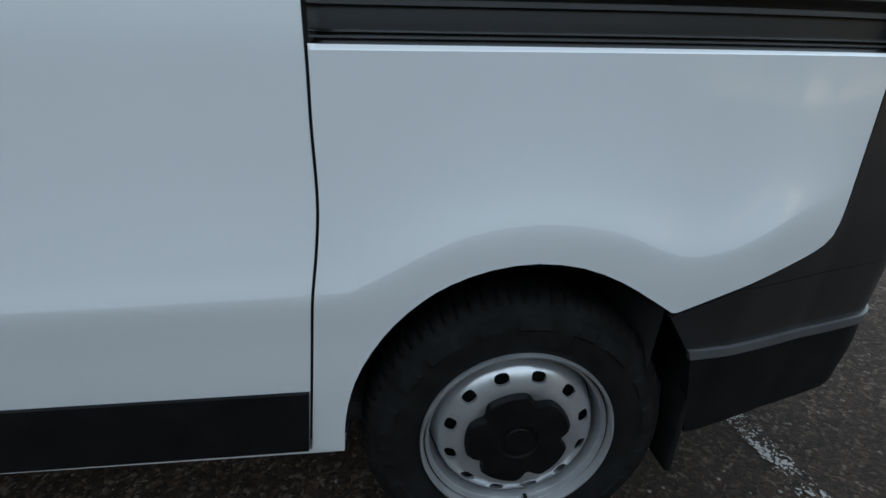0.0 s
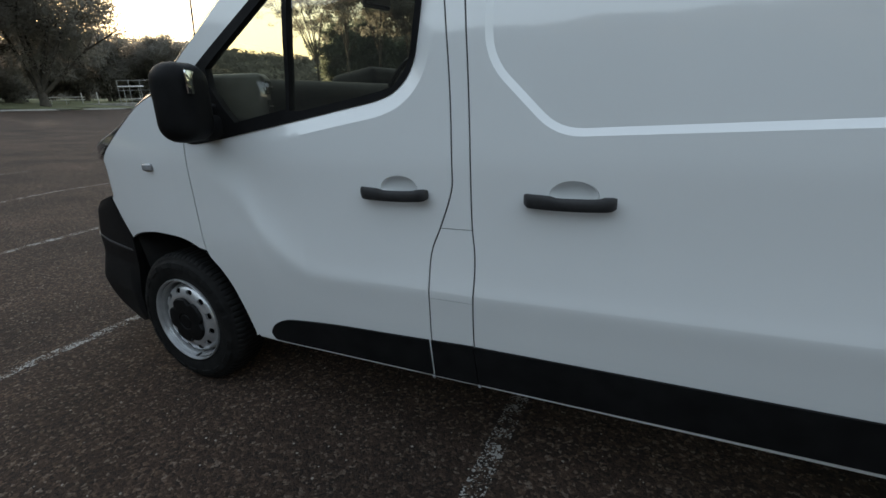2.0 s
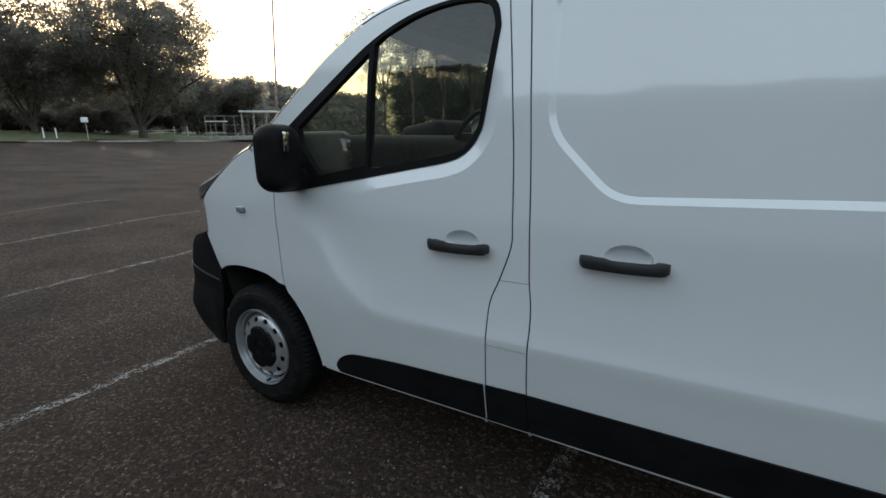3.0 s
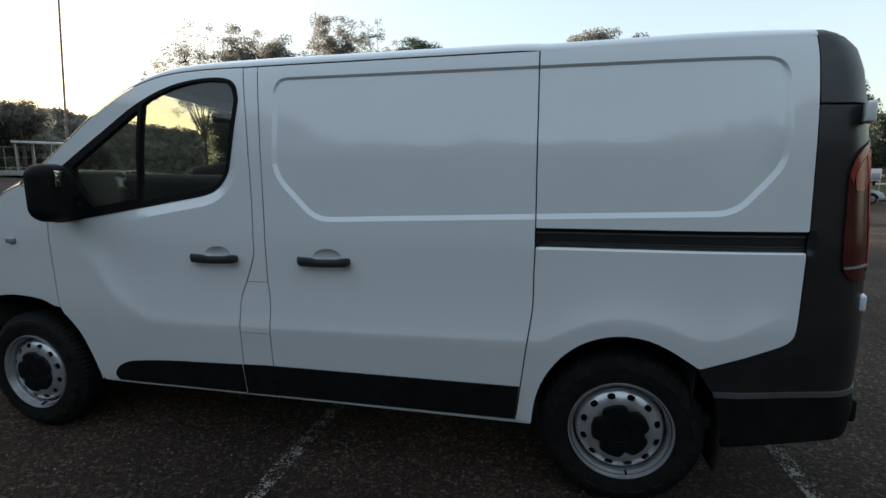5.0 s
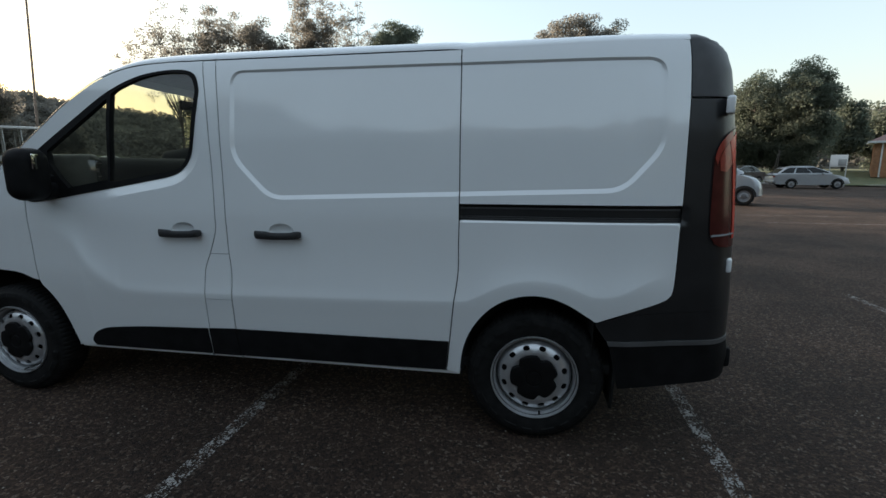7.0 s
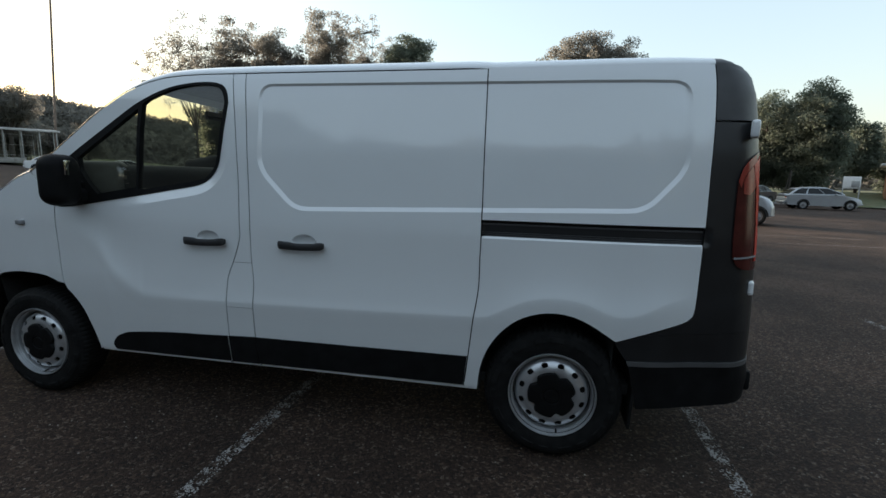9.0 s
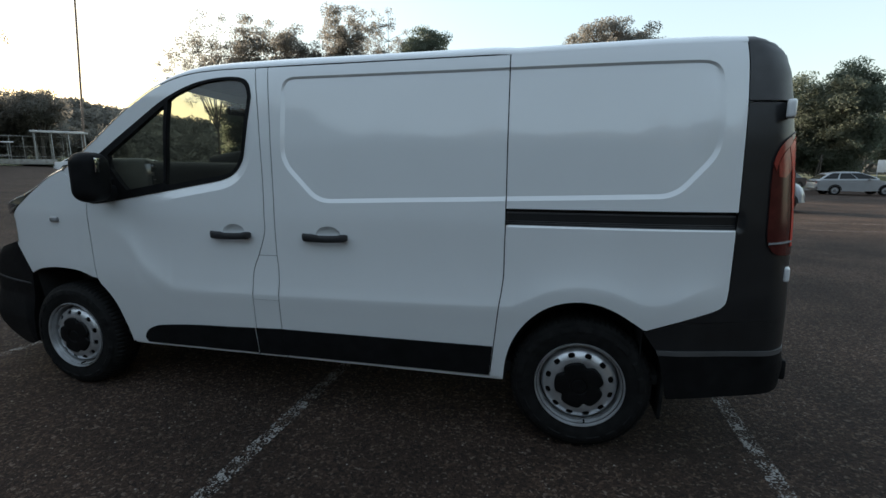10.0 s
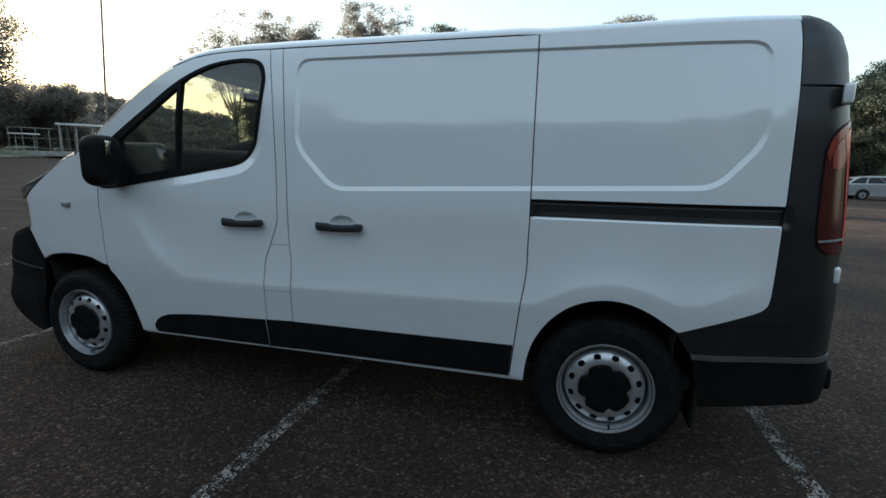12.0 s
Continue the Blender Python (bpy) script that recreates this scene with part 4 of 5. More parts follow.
# ---- fittings on the near side ----
def grip(xa, xb, z, parent, lock):
    """A black pull handle with a pressed bowl behind it."""
    y = float(side_y((xa + xb) / 2, z))
    n, verts, faces = 24, [], []
    for i in range(n + 1):
        u = i / n
        x = xa + (xb - xa) * u
        e = min(u, 1 - u)
        out = 0.016 * min(1, e / 0.08) ** 0.6 + 0.022
        lift = 0.0050 * min(1, max(0, (0.38 - u) / 0.08)) + 0.0035 * min(1, max(0, (u - 0.82) / 0.06))
        half = 0.0185 + 0.5 * lift
        half *= min(1, 0.72 + 0.28 * (e / 0.05) ** 0.5)
        dz = -0.005 * math.sin(math.pi * u) + 0.5 * lift
        thick = 0.016
        for k in range(10):
            w = 2 * math.pi * k / 10
            verts.append((x, y - out + thick * 0.5 * math.cos(w) + 0.002, z + dz + half * math.copysign(abs(math.sin(w)) ** 0.7, math.sin(w))))
    for i in range(n):
        for k in range(10):
            faces.append((i * 10 + k, i * 10 + (k + 1) % 10, (i + 1) * 10 + (k + 1) % 10, (i + 1) * 10 + k))
    faces += [tuple(range(10))[::-1], tuple(n * 10 + k for k in range(10))]
    h = solid("door_handle", verts, faces, GRIP, van, "charcoal plastic pull handle", True, 45)
    for u in (0.09, 0.90):
        part("handle_foot", box_bm((0.032, 0.040, 0.028), (xa + (xb - xa) * u, y - 0.008, z), 0.008), GRIP, h)
    # bowl: a shallow dish let into the sheet
    cv, cf, mx = [], [], (xa + xb) / 2 + 0.006
    for j, (q, d) in enumerate(((1.03, 0.003), (0.99, 0.0035), (0.93, 0.012), (0.80, 0.020), (0.5, 0.025), (0.02, 0.026))):
        for k in range(40):
            w = 2 * math.pi * k / 40
            px, pz = mx + q * 0.068 * math.cos(w), z + 0.015 + q * 0.041 * math.sin(w)
            cv.append((px, float(side_y(px, pz)) + d - 0.002, pz))
    for j in range(5):
        for k in range(40):
            cf.append((j * 40 + k, j * 40 + (k + 1) % 40, (j + 1) * 40 + (k + 1) % 40, (j + 1) * 40 + k))
    cf.append(tuple(200 + k for k in range(40)))
    solid("handle_bowl", cv, cf, WHITE, parent, "white pressed handle recess", True, 60)
    if lock:
        v, f = lathe([(0.0, -0.003), (0.009, -0.003), (0.011, 0.0), (0.011, 0.01)], (xb - 0.022, y - 0.034, z), 20)
        solid("key_lock", v, f, MOULD, h, "dark round key lock")


grip(-1.965, -1.718, 1.026, near_door, True)
grip(-1.408, -1.157, 1.026, slider, False)

# mirror on its arm
bm = box_bm((0.15, 0.19, 0.27), (-2.615, -0.098, 1.335), 0.066, Matrix.Rotation(radians(14), 4, "Z"), 6)
mirror = part("door_mirror", bm, PLASTIC, van, "black plastic door mirror housing", True, 60)
part("mirror_arm", box_bm((0.10, 0.16, 0.09), (-2.64, 0.02, 1.245), 0.03, None, 4), PLASTIC, mirror, "black mirror arm", True, 60)
part("mirror_base", box_bm((0.20, 0.05, 0.14), (-2.71, 0.055, 1.265), 0.02, None, 3), PLASTIC, mirror, "black mirror base", True, 60)
tilt = Matrix.Rotation(radians(33), 4, "Z")
bm = box_bm((0.006, 0.14, 0.075), (-2.549, -0.092, 1.400), 0.002, tilt)
part("mirror_glass", bm, MIRROR, mirror, "upper mirror glass")
part("mirror_glass", box_bm((0.006, 0.035, 0.07), (-2.552, -0.086, 1.32), 0.002, tilt), MIRROR, mirror, "lower wide-angle mirror glass")
far_mirror = part("door_mirror", box_bm((0.16, 0.205, 0.285), (-2.665, WIDE + 0.105, 1.332), 0.062, Matrix.Rotation(radians(12), 4, "Z"), 5), PLASTIC, van, "black plastic door mirror housing", True, 60)
part("mirror_arm", box_bm((0.10, 0.16, 0.09), (-2.68, WIDE - 0.02, 1.245), 0.03, None, 4), PLASTIC, far_mirror, "black mirror arm", True, 60)

# side repeater, hinges, tail lamp
repeater = part("side_repeater", box_bm((0.062, 0.022, 0.030), (-3.105, float(side_y(-3.105, 1.081)) - 0.004, 1.081), 0.008, None, 3), LENS, van, "small clear side indicator")
for z, h, x, y in ((1.607, 0.076, 0.797, 0.205), (0.905, 0.066, 0.860, 0.235)):
    part("door_hinge", box_bm((0.034 if z > 1 else 0.026, 0.07, h), (x, y - 0.06, z), 0.010, Matrix.Rotation(radians(-20), 4, "Z"), 3), WHITE, van, "white painted rear door hinge")
RED_TOP = material("pale_red_lens", (0.26, 0.040, 0.028), 0.22, vary=0.15, scale=40, spec=0.4)
edge_at = lambda zs: [(float(rear_x(z)) - 0.004, z) for z in zs]
ARCH = smooth_curve([(0.742, 1.385), (0.757, 1.435), (0.790, 1.478), (0.835, 1.508), (0.862, 1.522)], 0.015)
lamp = panel("tail_lamp", ARCH + edge_at((1.50, 1.4, 1.25, 1.1, 1.005)) + smooth_curve([(0.86, 0.992), (0.79, 0.998), (0.748, 1.035), (0.738, 1.10), (0.738, 1.25), (0.742, 1.385)], 0.03)[:-1], SHADED_RED, van, "tall red tail lamp with shaded dark body", off=-0.008, step=0.016)
panel("lamp_rim", ARCH[:-3] + [(x + 0.012, z - 0.030) for x, z in ARCH[:-3]][::-1], RED_TOP, lamp, "pale red curved lamp edge", off=-0.011, step=0.012, rim=0.006)
panel("lamp_lens", [(0.764, 1.385), (0.785, 1.425), (0.815, 1.458), (0.832, 1.36), (0.80, 1.325), (0.768, 1.33)], RED_TOP, lamp, "pale red upper lens", off=-0.010, step=0.016, rim=0.006)
panel("lamp_lens", [(0.812, 1.455), (0.856, 1.498)] + edge_at((1.49, 1.4, 1.2, 1.03)) + [(0.852, 1.03), (0.845, 1.20), (0.834, 1.36)], RED, lamp, "bright red outer lens", off=-0.012, step=0.016, rim=0.008)
panel("lamp_lens", [(0.868, 1.36), (0.884, 1.36), (0.888, 1.20), (0.872, 1.18)], LENS, lamp, "pale reversing lens", off=-0.016, step=0.016, rim=0.006)
panel("lamp_lens", [(0.745, 1.052), (0.745, 1.044), (0.882, 1.05), (0.882, 1.058)], LENS, lamp, "thin pale lamp bar", off=-0.014, step=0.02, rim=0.008)
for x in (-1.752, -1.574):
    part("sill_clip", box_bm((0.012, 0.01, 0.014), (x, float(side_y(x, 0.335)) - 0.006, 0.338), 0.003), LENS, van, "small pale sill clip")

# ---- cab ----
part("dashboard", box_bm((0.52, 1.60, 0.56), (-2.82, 0.978, 1.150), 0.10, None, 4), DARK, van, "dark dashboard")
part("binnacle", box_bm((0.34, 0.44, 0.12), (-2.86, 1.50, 1.455), 0.045, Matrix.Rotation(radians(-8), 4, "Y"), 4), DARK, van, "dark hooded instrument binnacle", True, 60)
VENT = material("light_grey_vent_plastic", (0.13, 0.13, 0.125), 0.5, vary=0.1, scale=20)
vent = part("air_vent", box_bm((0.25, 0.13, 0.20), (-2.671, 0.207, 1.345), 0.035, Matrix.Rotation(radians(28), 4, "Z"), 4), VENT, van, "grey dashboard end air vent", True, 60)
for z, h in ((1.388, 0.052), (1.312, 0.058)):
    turn = Matrix.Rotation(radians(28), 4, "Z")
    at_vent = Vector((-2.60, 0.245, z)) + turn.to_3x3() @ Vector((0.043, 0, 0))
    hole = part("vent_opening", box_bm((0.012, 0.075, h), at_vent, 0.005, turn), DARK, vent, "dark vent opening")
    part("vent_slat", box_bm((0.004, 0.072, 0.005), at_vent + turn.to_3x3() @ Vector((0.007, 0, 0.004)), 0.001, turn), VENT, hole, "thin vent slat")
part("bulkhead", box_bm((0.03, 1.70, 1.40), (-1.50, 0.978, 1.08), 0.01), DARK, van, "dark bulkhead behind the seats")
part("headliner", box_bm((0.80, 1.60, 0.02), (-1.92, 0.978, 1.885), 0.005), LINING, van, "grey cab headlining")
for y, w in ((0.62, 0.95), (1.52, 0.50)):
    seat = adopt(new("cab_seat"), van, "dark grey cab seat")
    seat.matrix_parent_inverse = world_of(van).inverted()
    part("seat_cushion", box_bm((0.52, w, 0.16), (-2.02, y, 0.86), 0.05, None, 4), FABRIC, seat)
    part("seat_back", box_bm((0.14, w, 0.50), (-1.72, y, 1.12), 0.05, Matrix.Rotation(radians(10), 4, "Y"), 4), FABRIC, seat)
v, f = [], []
for i in range(36):
    a = 2 * math.pi * i / 36
    for k in range(8):
        b = 2 * math.pi * k / 8
        r = 0.19 + 0.016 * math.cos(b)
        q = Matrix.Rotation(radians(-62), 3, "Y") @ Vector((r * math.cos(a), r * math.sin(a), 0.016 * math.sin(b)))
        v.append(Vector((-2.60, 1.50, 1.41)) + q)
    for k in range(8):
        f.append((i * 8 + k, i * 8 + (k + 1) % 8, (i + 1) % 36 * 8 + (k + 1) % 8, (i + 1) % 36 * 8 + k))
steering = solid("steering_wheel", v, f, PLASTIC, van, "black steering wheel")
part("steering_hub", box_bm((0.05, 0.34, 0.08), (-2.605, 1.50, 1.405), 0.02), PLASTIC, steering)
rear_view = part("rear_view_mirror", box_bm((0.03, 0.18, 0.06), (-2.44, 0.96, 1.795), 0.012, Matrix.Rotation(radians(-14), 4, "Z"), 3), DARK, van, "dark rear-view mirror")
part("mirror_glass", box_bm((0.004, 0.165, 0.047), (-2.424, 0.956, 1.795), 0.001, Matrix.Rotation(radians(-14), 4, "Z")), MIRROR, rear_view, "rear-view mirror glass")


# ---- surroundings ----
EYE = (-0.1, -2.1)


def polar(az, r):
    return EYE[0] + r * math.sin(radians(az)), EYE[1] + r * math.cos(radians(az))


def leaves(rng, centres, radii, count, size, flat=0.7):
    """Small leaf sprays scattered about clump centres."""
    verts, faces = [], []
    for c, r in zip(centres, radii):
        k = max(6, int(count * r * r))
        p = rng.normal(size=(k, 3))
        p /= np.linalg.norm(p, axis=1)[:, None]
        p *= (rng.random(k) ** 0.45)[:, None] * r
        p[:, 2] *= flat
        a = rng.normal(size=(k, 3))
        a /= np.linalg.norm(a, axis=1)[:, None]
        b = np.cross(a, rng.normal(size=(k, 3)))
        b /= np.linalg.norm(b, axis=1)[:, None]
        s = size * (0.6 + 0.8 * rng.random(k))[:, None]
        o = np.asarray(c) + p
        n0 = len(verts)
        quad = np.stack([o - a * s, o - b * s * 0.45, o + a * s, o + b * s * 0.45], 1).reshape(-1, 3)
        verts += quad.tolist()
        faces += [(n0 + 4 * i, n0 + 4 * i + 1, n0 + 4 * i + 2, n0 + 4 * i + 3) for i in range(k)]
    return verts, faces


def tree(az, r, height, spread, seed, label, bare=0.35, clumps=40, dense=60, size=0.28, clump=1.0, mat=None, lean=0.0, flat=0.7, low=0.0, name="tree"):
    """A trunk that forks into limbs, with leaf clumps at their ends."""
    rng = np.random.default_rng(seed)
    x, y = polar(az, r)
    z0 = float(ground_z(x, y)) - 0.15
    ob = tagged(new(name), label, "tree")
    ob.matrix_basis = Matrix.Translation((x, y, z0))
    tv, tf = [], []

    def limb(path, radii, sides=7):
        v, f = tube(path, radii, sides)
        n0 = len(tv)
        tv.extend(v)
        tf.extend([tuple(i + n0 for i in q) for q in f])

    thick = 0.022 * height + 0.06
    fork = Vector((x + lean * height * bare, y, z0 + height * bare))
    limb([(x, y, z0), (x + lean * height * bare * 0.4 + rng.normal() * 0.1, y, z0 + height * bare * 0.5), fork], [thick * 1.35, thick, thick * 0.8], 10)
    centres, radii = [], []
    boughs = max(5, clumps // 6)
    for i in range(boughs):
        w = 2 * math.pi * (i + rng.random() * 0.7) / boughs
        out = spread * (0.35 + 0.6 * rng.random())
        tip = Vector((x + lean * height + out * math.cos(w), y + out * math.sin(w), z0 + height * (bare + (1 - bare) * (0.45 + 0.5 * rng.random() - 0.25 * (out / spread) ** 2))))
        knee = fork.lerp(tip, 0.5) + Vector((rng.normal() * 0.25, rng.normal() * 0.25, 0.12 * height * (rng.random() - 0.2)))
        limb([fork - Vector((0, 0, height * 0.1 * rng.random())), knee, tip], [thick * 0.34, thick * 0.2, thick * 0.06], 6)
        for _ in range(max(1, clumps // boughs)):
            t = 0.45 + 0.6 * rng.random()
            c = knee.lerp(tip, t) + Vector((rng.normal() * spread * 0.22, rng.normal() * spread * 0.22, rng.normal() * height * 0.06 + 0.3))
            off = Vector((c.x - x - lean * height, c.y - y))
            if off.length > spread:
                off *= spread / off.length
                c.x, c.y = x + lean * height + off.x, y + off.y
            c.z -= low * height * rng.random() * 3
            c.z = min(max(c.z, z0 + height * (bare * 0.9 - low)), z0 + height * 0.97)
            limb([knee.lerp(tip, min(t, 1) * 0.7), c], [thick * 0.13, thick * 0.04], 4)
            centres.append(tuple(c))
            radii.append(clump * (0.55 + 0.8 * rng.random()))
    solid("trunk", tv, tf, BARK, ob, "", True, 60)
    v, f = leaves(rng, centres, radii, dense, size, flat)
    solid("crown", v, f, mat or LEAF, ob, "", False)
    return ob


def crowned_tree(az, r, height, spread, seed, label, base=0.4, clumps=60, clump=0.8, dense=120, size=0.12, mat=None, girth=0.016, lean=0.0, ragged=0.3, core=2.4, flat=0.75, name="tree"):
    """A trunk and boughs that carry an egg-shaped, ragged crown of leaf clumps."""
    rng = np.random.default_rng(seed)
    x, y = polar(az, r)
    z0 = float(ground_z(x, y)) - 0.15
    ob = tagged(new(name), label, name)
    ob.matrix_basis = Matrix.Translation((x, y, z0))
    way = rng.normal(size=(clumps, 3))
    way /= np.linalg.norm(way, axis=1)[:, None]
    size_of = clump * (0.6 + 0.8 * rng.random(clumps))
    reach = rng.random(clumps) ** (1 / core) * (1 - ragged + 2 * ragged * rng.random(clumps) ** 2)
    tall = height * (1 - base) / 2
    half = np.stack([np.maximum(spread - size_of * 0.7, 0.3), np.maximum(spread - size_of * 0.7, 0.3), np.maximum(tall - size_of * 0.6, 0.3)], 1)
    middle = np.array([x + lean * height, y, z0 + height - tall])
    spots = middle + way * np.minimum(reach, 1.06)[:, None] * half
    spots[:, 2] = np.maximum(spots[:, 2], z0 + 0.4)
    tv, tf = [], []

    def limb(path, radii, sides=6):
        v, f = tube(path, radii, sides)
        n0 = len(tv)
        tv.extend(v)
        tf.extend([tuple(i + n0 for i in q) for q in f])

    thick = girth * height + 0.05
    fork = np.array([x + lean * height * 0.35, y, z0 + height * max(base * 0.85, 0.12)])
    limb([(x, y, z0), ((x + fork[0]) / 2 + rng.normal() * 0.08, y + rng.normal() * 0.08, (z0 + fork[2]) / 2), fork], [thick * 1.3, thick, thick * 0.8], 10)
    boughs = []
    for i in rng.choice(clumps, min(9, clumps), replace=False):
        tip = spots[i]
        knee = fork + (tip - fork) * 0.5 + rng.normal(size=3) * 0.06 * height * np.array([0.5, 0.5, 0.3]) + np.array([0, 0, 0.04 * height])
        limb([fork - np.array([0, 0, 0.06 * height * rng.random()]), knee, tip], [thick * 0.5, thick * 0.3, thick * 0.07])
        boughs += [knee + (tip - knee) * k for k in (0.0, 0.35, 0.7)] + [fork + (knee - fork) * 0.6]
    boughs = np.array(boughs)
    for c in spots:
        near = boughs[np.argmin(((boughs - c) ** 2).sum(1))]
        limb([near, (near + c) / 2 + rng.normal(size=3) * 0.1, c], [thick * 0.14, thick * 0.09, thick * 0.03], 4)
    solid("trunk", tv, tf, BARK, ob, "", True, 60)
    v, f = leaves(rng, spots.tolist(), size_of.tolist(), dense, size, flat)
    solid("crown", v, f, mat or LEAF, ob, "", False)
    return ob


def top_of(az, r, el):
    """The height of a tree whose top stands at that angle over the eye's level."""
    x, y = polar(az, r)
    return 1.37 + r * math.tan(radians(el)) - float(ground_z(x, y)) + 0.15


GUM = "tall gum tree with sparse grey-green crown"
for az, r, el, w, seed, base, clumps, clump, dense, size, lean in (
        (-38.6, 45, 16.0, 4.4, 1, 0.42, 200, 0.42, 210, 0.085, -0.07),
        (-35.6, 46, 16.3, 3.2, 3, 0.45, 130, 0.56, 330, 0.09, 0.0), (-32.2, 47, 16.0, 3.2, 4, 0.45, 130, 0.58, 380, 0.09, 0.01),
        (-29.0, 46, 15.2, 3.0, 5, 0.40, 120, 0.66, 480, 0.09, 0.0), (-25.4, 46, 18.2, 3.2, 6, 0.48, 140, 0.56, 360, 0.09, 0.0),
        (-20.9, 48, 17.4, 3.0, 7, 0.46, 210, 0.46, 230, 0.085, 0.01)):
    crowned_tree(az, r, top_of(az, r, el), w, seed, GUM, base, clumps, clump, dense, size, LEAF, 0.0045, lean, 0.32)
crowned_tree(-15.7, 46, top_of(-15.7, 46, 16.5), 3.5, 8, "gum tree with dense rounded dark crown", 0.4, 190, 0.62, 450, 0.09, LEAF_DARK, 0.014, 0, 0.12)
for az, r, el, w, seed in ((-9.0, 52, 11.0, 3.0, 11), (12.5, 54, 11.0, 3.4, 12)):
    crowned_tree(az, r, top_of(az, r, el), w, seed, GUM, 0.4, 60, 0.8, 120, 0.16, LEAF, 0.014)
# umbrella-crowned tree over the van's roof
crowned_tree(5.2, 50, top_of(5.2, 50, 15.6), 5.4, 9, "gum tree with broad umbrella crown", 0.70, 130, 0.72, 420, 0.09, LEAF, 0.014, 0, 0.2)
# broad dark tree and its neighbours beyond the parked cars
crowned_tree(26.2, 50, top_of(26.2, 50, 10.0), 2.9, 21, "tall dense dark green tree", 0.03, 260, 0.8, 430, 0.09, LEAF_DARK, 0.02, 0, 0.16, 3.2)
crowned_tree(22.6, 51, top_of(22.6, 51, 9.0), 3.2, 28, "broad dense dark green tree", 0.03, 260, 0.8, 400, 0.09, LEAF_DARK, 0.02, 0, 0.18, 3.2)
for az, r, el, w, seed in ((19.5, 56, 6.6, 3.0, 22), (29.6, 60, 6.7, 1.8, 23), (31.6, 64, 5.4, 2.4, 24), (34.5, 64, 5.0, 2.6, 25), (38.5, 60, 5.5, 3.0, 26), (15.5, 60, 6.0, 3.0, 27)):
    crowned_tree(az, r, top_of(az, r, el), w, seed, "gum tree behind the car park", 0.15, 90, 0.85, 200, 0.15, LEAF_DARK, 0.016, 0, 0.25)
# the last two are hidden by the van, added to shade the ground
for az, r, el, w, seed in ((-36.2, 58, 10.4, 3.5, 42), (-32.5, 60, 10.2, 3.8, 43), (-28.5, 58, 9.2, 3.8, 44), (-23.5, 60, 9.4, 4.0, 45), (-18.5, 58, 9.0, 4.2, 46), (-13.0, 58, 9.0, 4.0, 47), (-7.5, 60, 9.0, 4.2, 48)):
    crowned_tree(az, r, top_of(az, r, el), w, seed, "dense tree behind the gum trees", 0.05, 130, 1.0, 200, 0.16, LEAF_DARK, 0.016, 0, 0.2, 3.0)
# great trees beside the shelter, against the light
crowned_tree(-63.6, 66, 18.3, 9.8, 31, "huge spreading tree beside the car park", 0.14, 420, 1.2, 108, 0.14, LEAF_HAZED, 0.02, 0, 0.24, 2.4)
crowned_tree(-71.8, 64, top_of(-71.8, 64, 13.6), 7.6, 37, "wide spreading tree by the grass verge", 0.10, 280, 1.25, 90, 0.15, LEAF_HAZED, 0.02, 0, 0.24, 2.4)
for az, r, el, w, seed in ((-79.0, 82, 11.0, 7.0, 61), (-73.5, 86, 10.6, 7.0, 62), (-68.3, 84, 10.0, 6.6, 63), (-63.2, 88, 9.4, 6.6, 64), (-58.8, 86, 8.9, 5.6, 65), (-55.4, 90, 7.6, 5.0, 66)):
    crowned_tree(az, r, top_of(az, r, el), w, seed, "broad hazy tree behind the verge", 0.04, 190, 1.35, 48, 0.18, LEAF_HAZED, 0.018, 0, 0.22, 2.4)
for az, r, h, w, seed in ((-79.0, 58, 17.0, 6.6, 32), (-86.0, 54, 16.0, 6.6, 33), (-95.0, 52, 15.5, 7.0, 34)):
    crowned_tree(az, r, h, w, seed, "large spreading tree by the grass", 0.10, 230, 1.3, 62, 0.17, LEAF_HAZED, 0.022, 0, 0.22, 2.4)
# a thick row of shrubs along the back of the verge, added to block low sun
for i, az in enumerate(np.arange(-96, -47, 2.5)):
    crowned_tree(az, 70 + (18 if az > -66 else 0) + (i * 3) % 4, (5.6 if az > -66 else 3.6) + (i * 7) % 5 * 0.3, 2.7, 400 + i, "added dense shrub screening the sun behind the grass verge", 0.0, 45, 0.95, 150, 0.16, LEAF_HAZED, 0.012, 0, 0.15, 3.0, name="shrub")
# trees on the side that only the paintwork mirrors
for i, az in enumerate(range(98, 262, 11)):
    tree(az, 42 + (i * 7) % 9, 14.4 + (i * 5) % 4 * 0.8, 5.5, 50 + i, "tree standing across the car park", 0.2, 60, 90, 0.34, 1.5, LEAF_DARK)


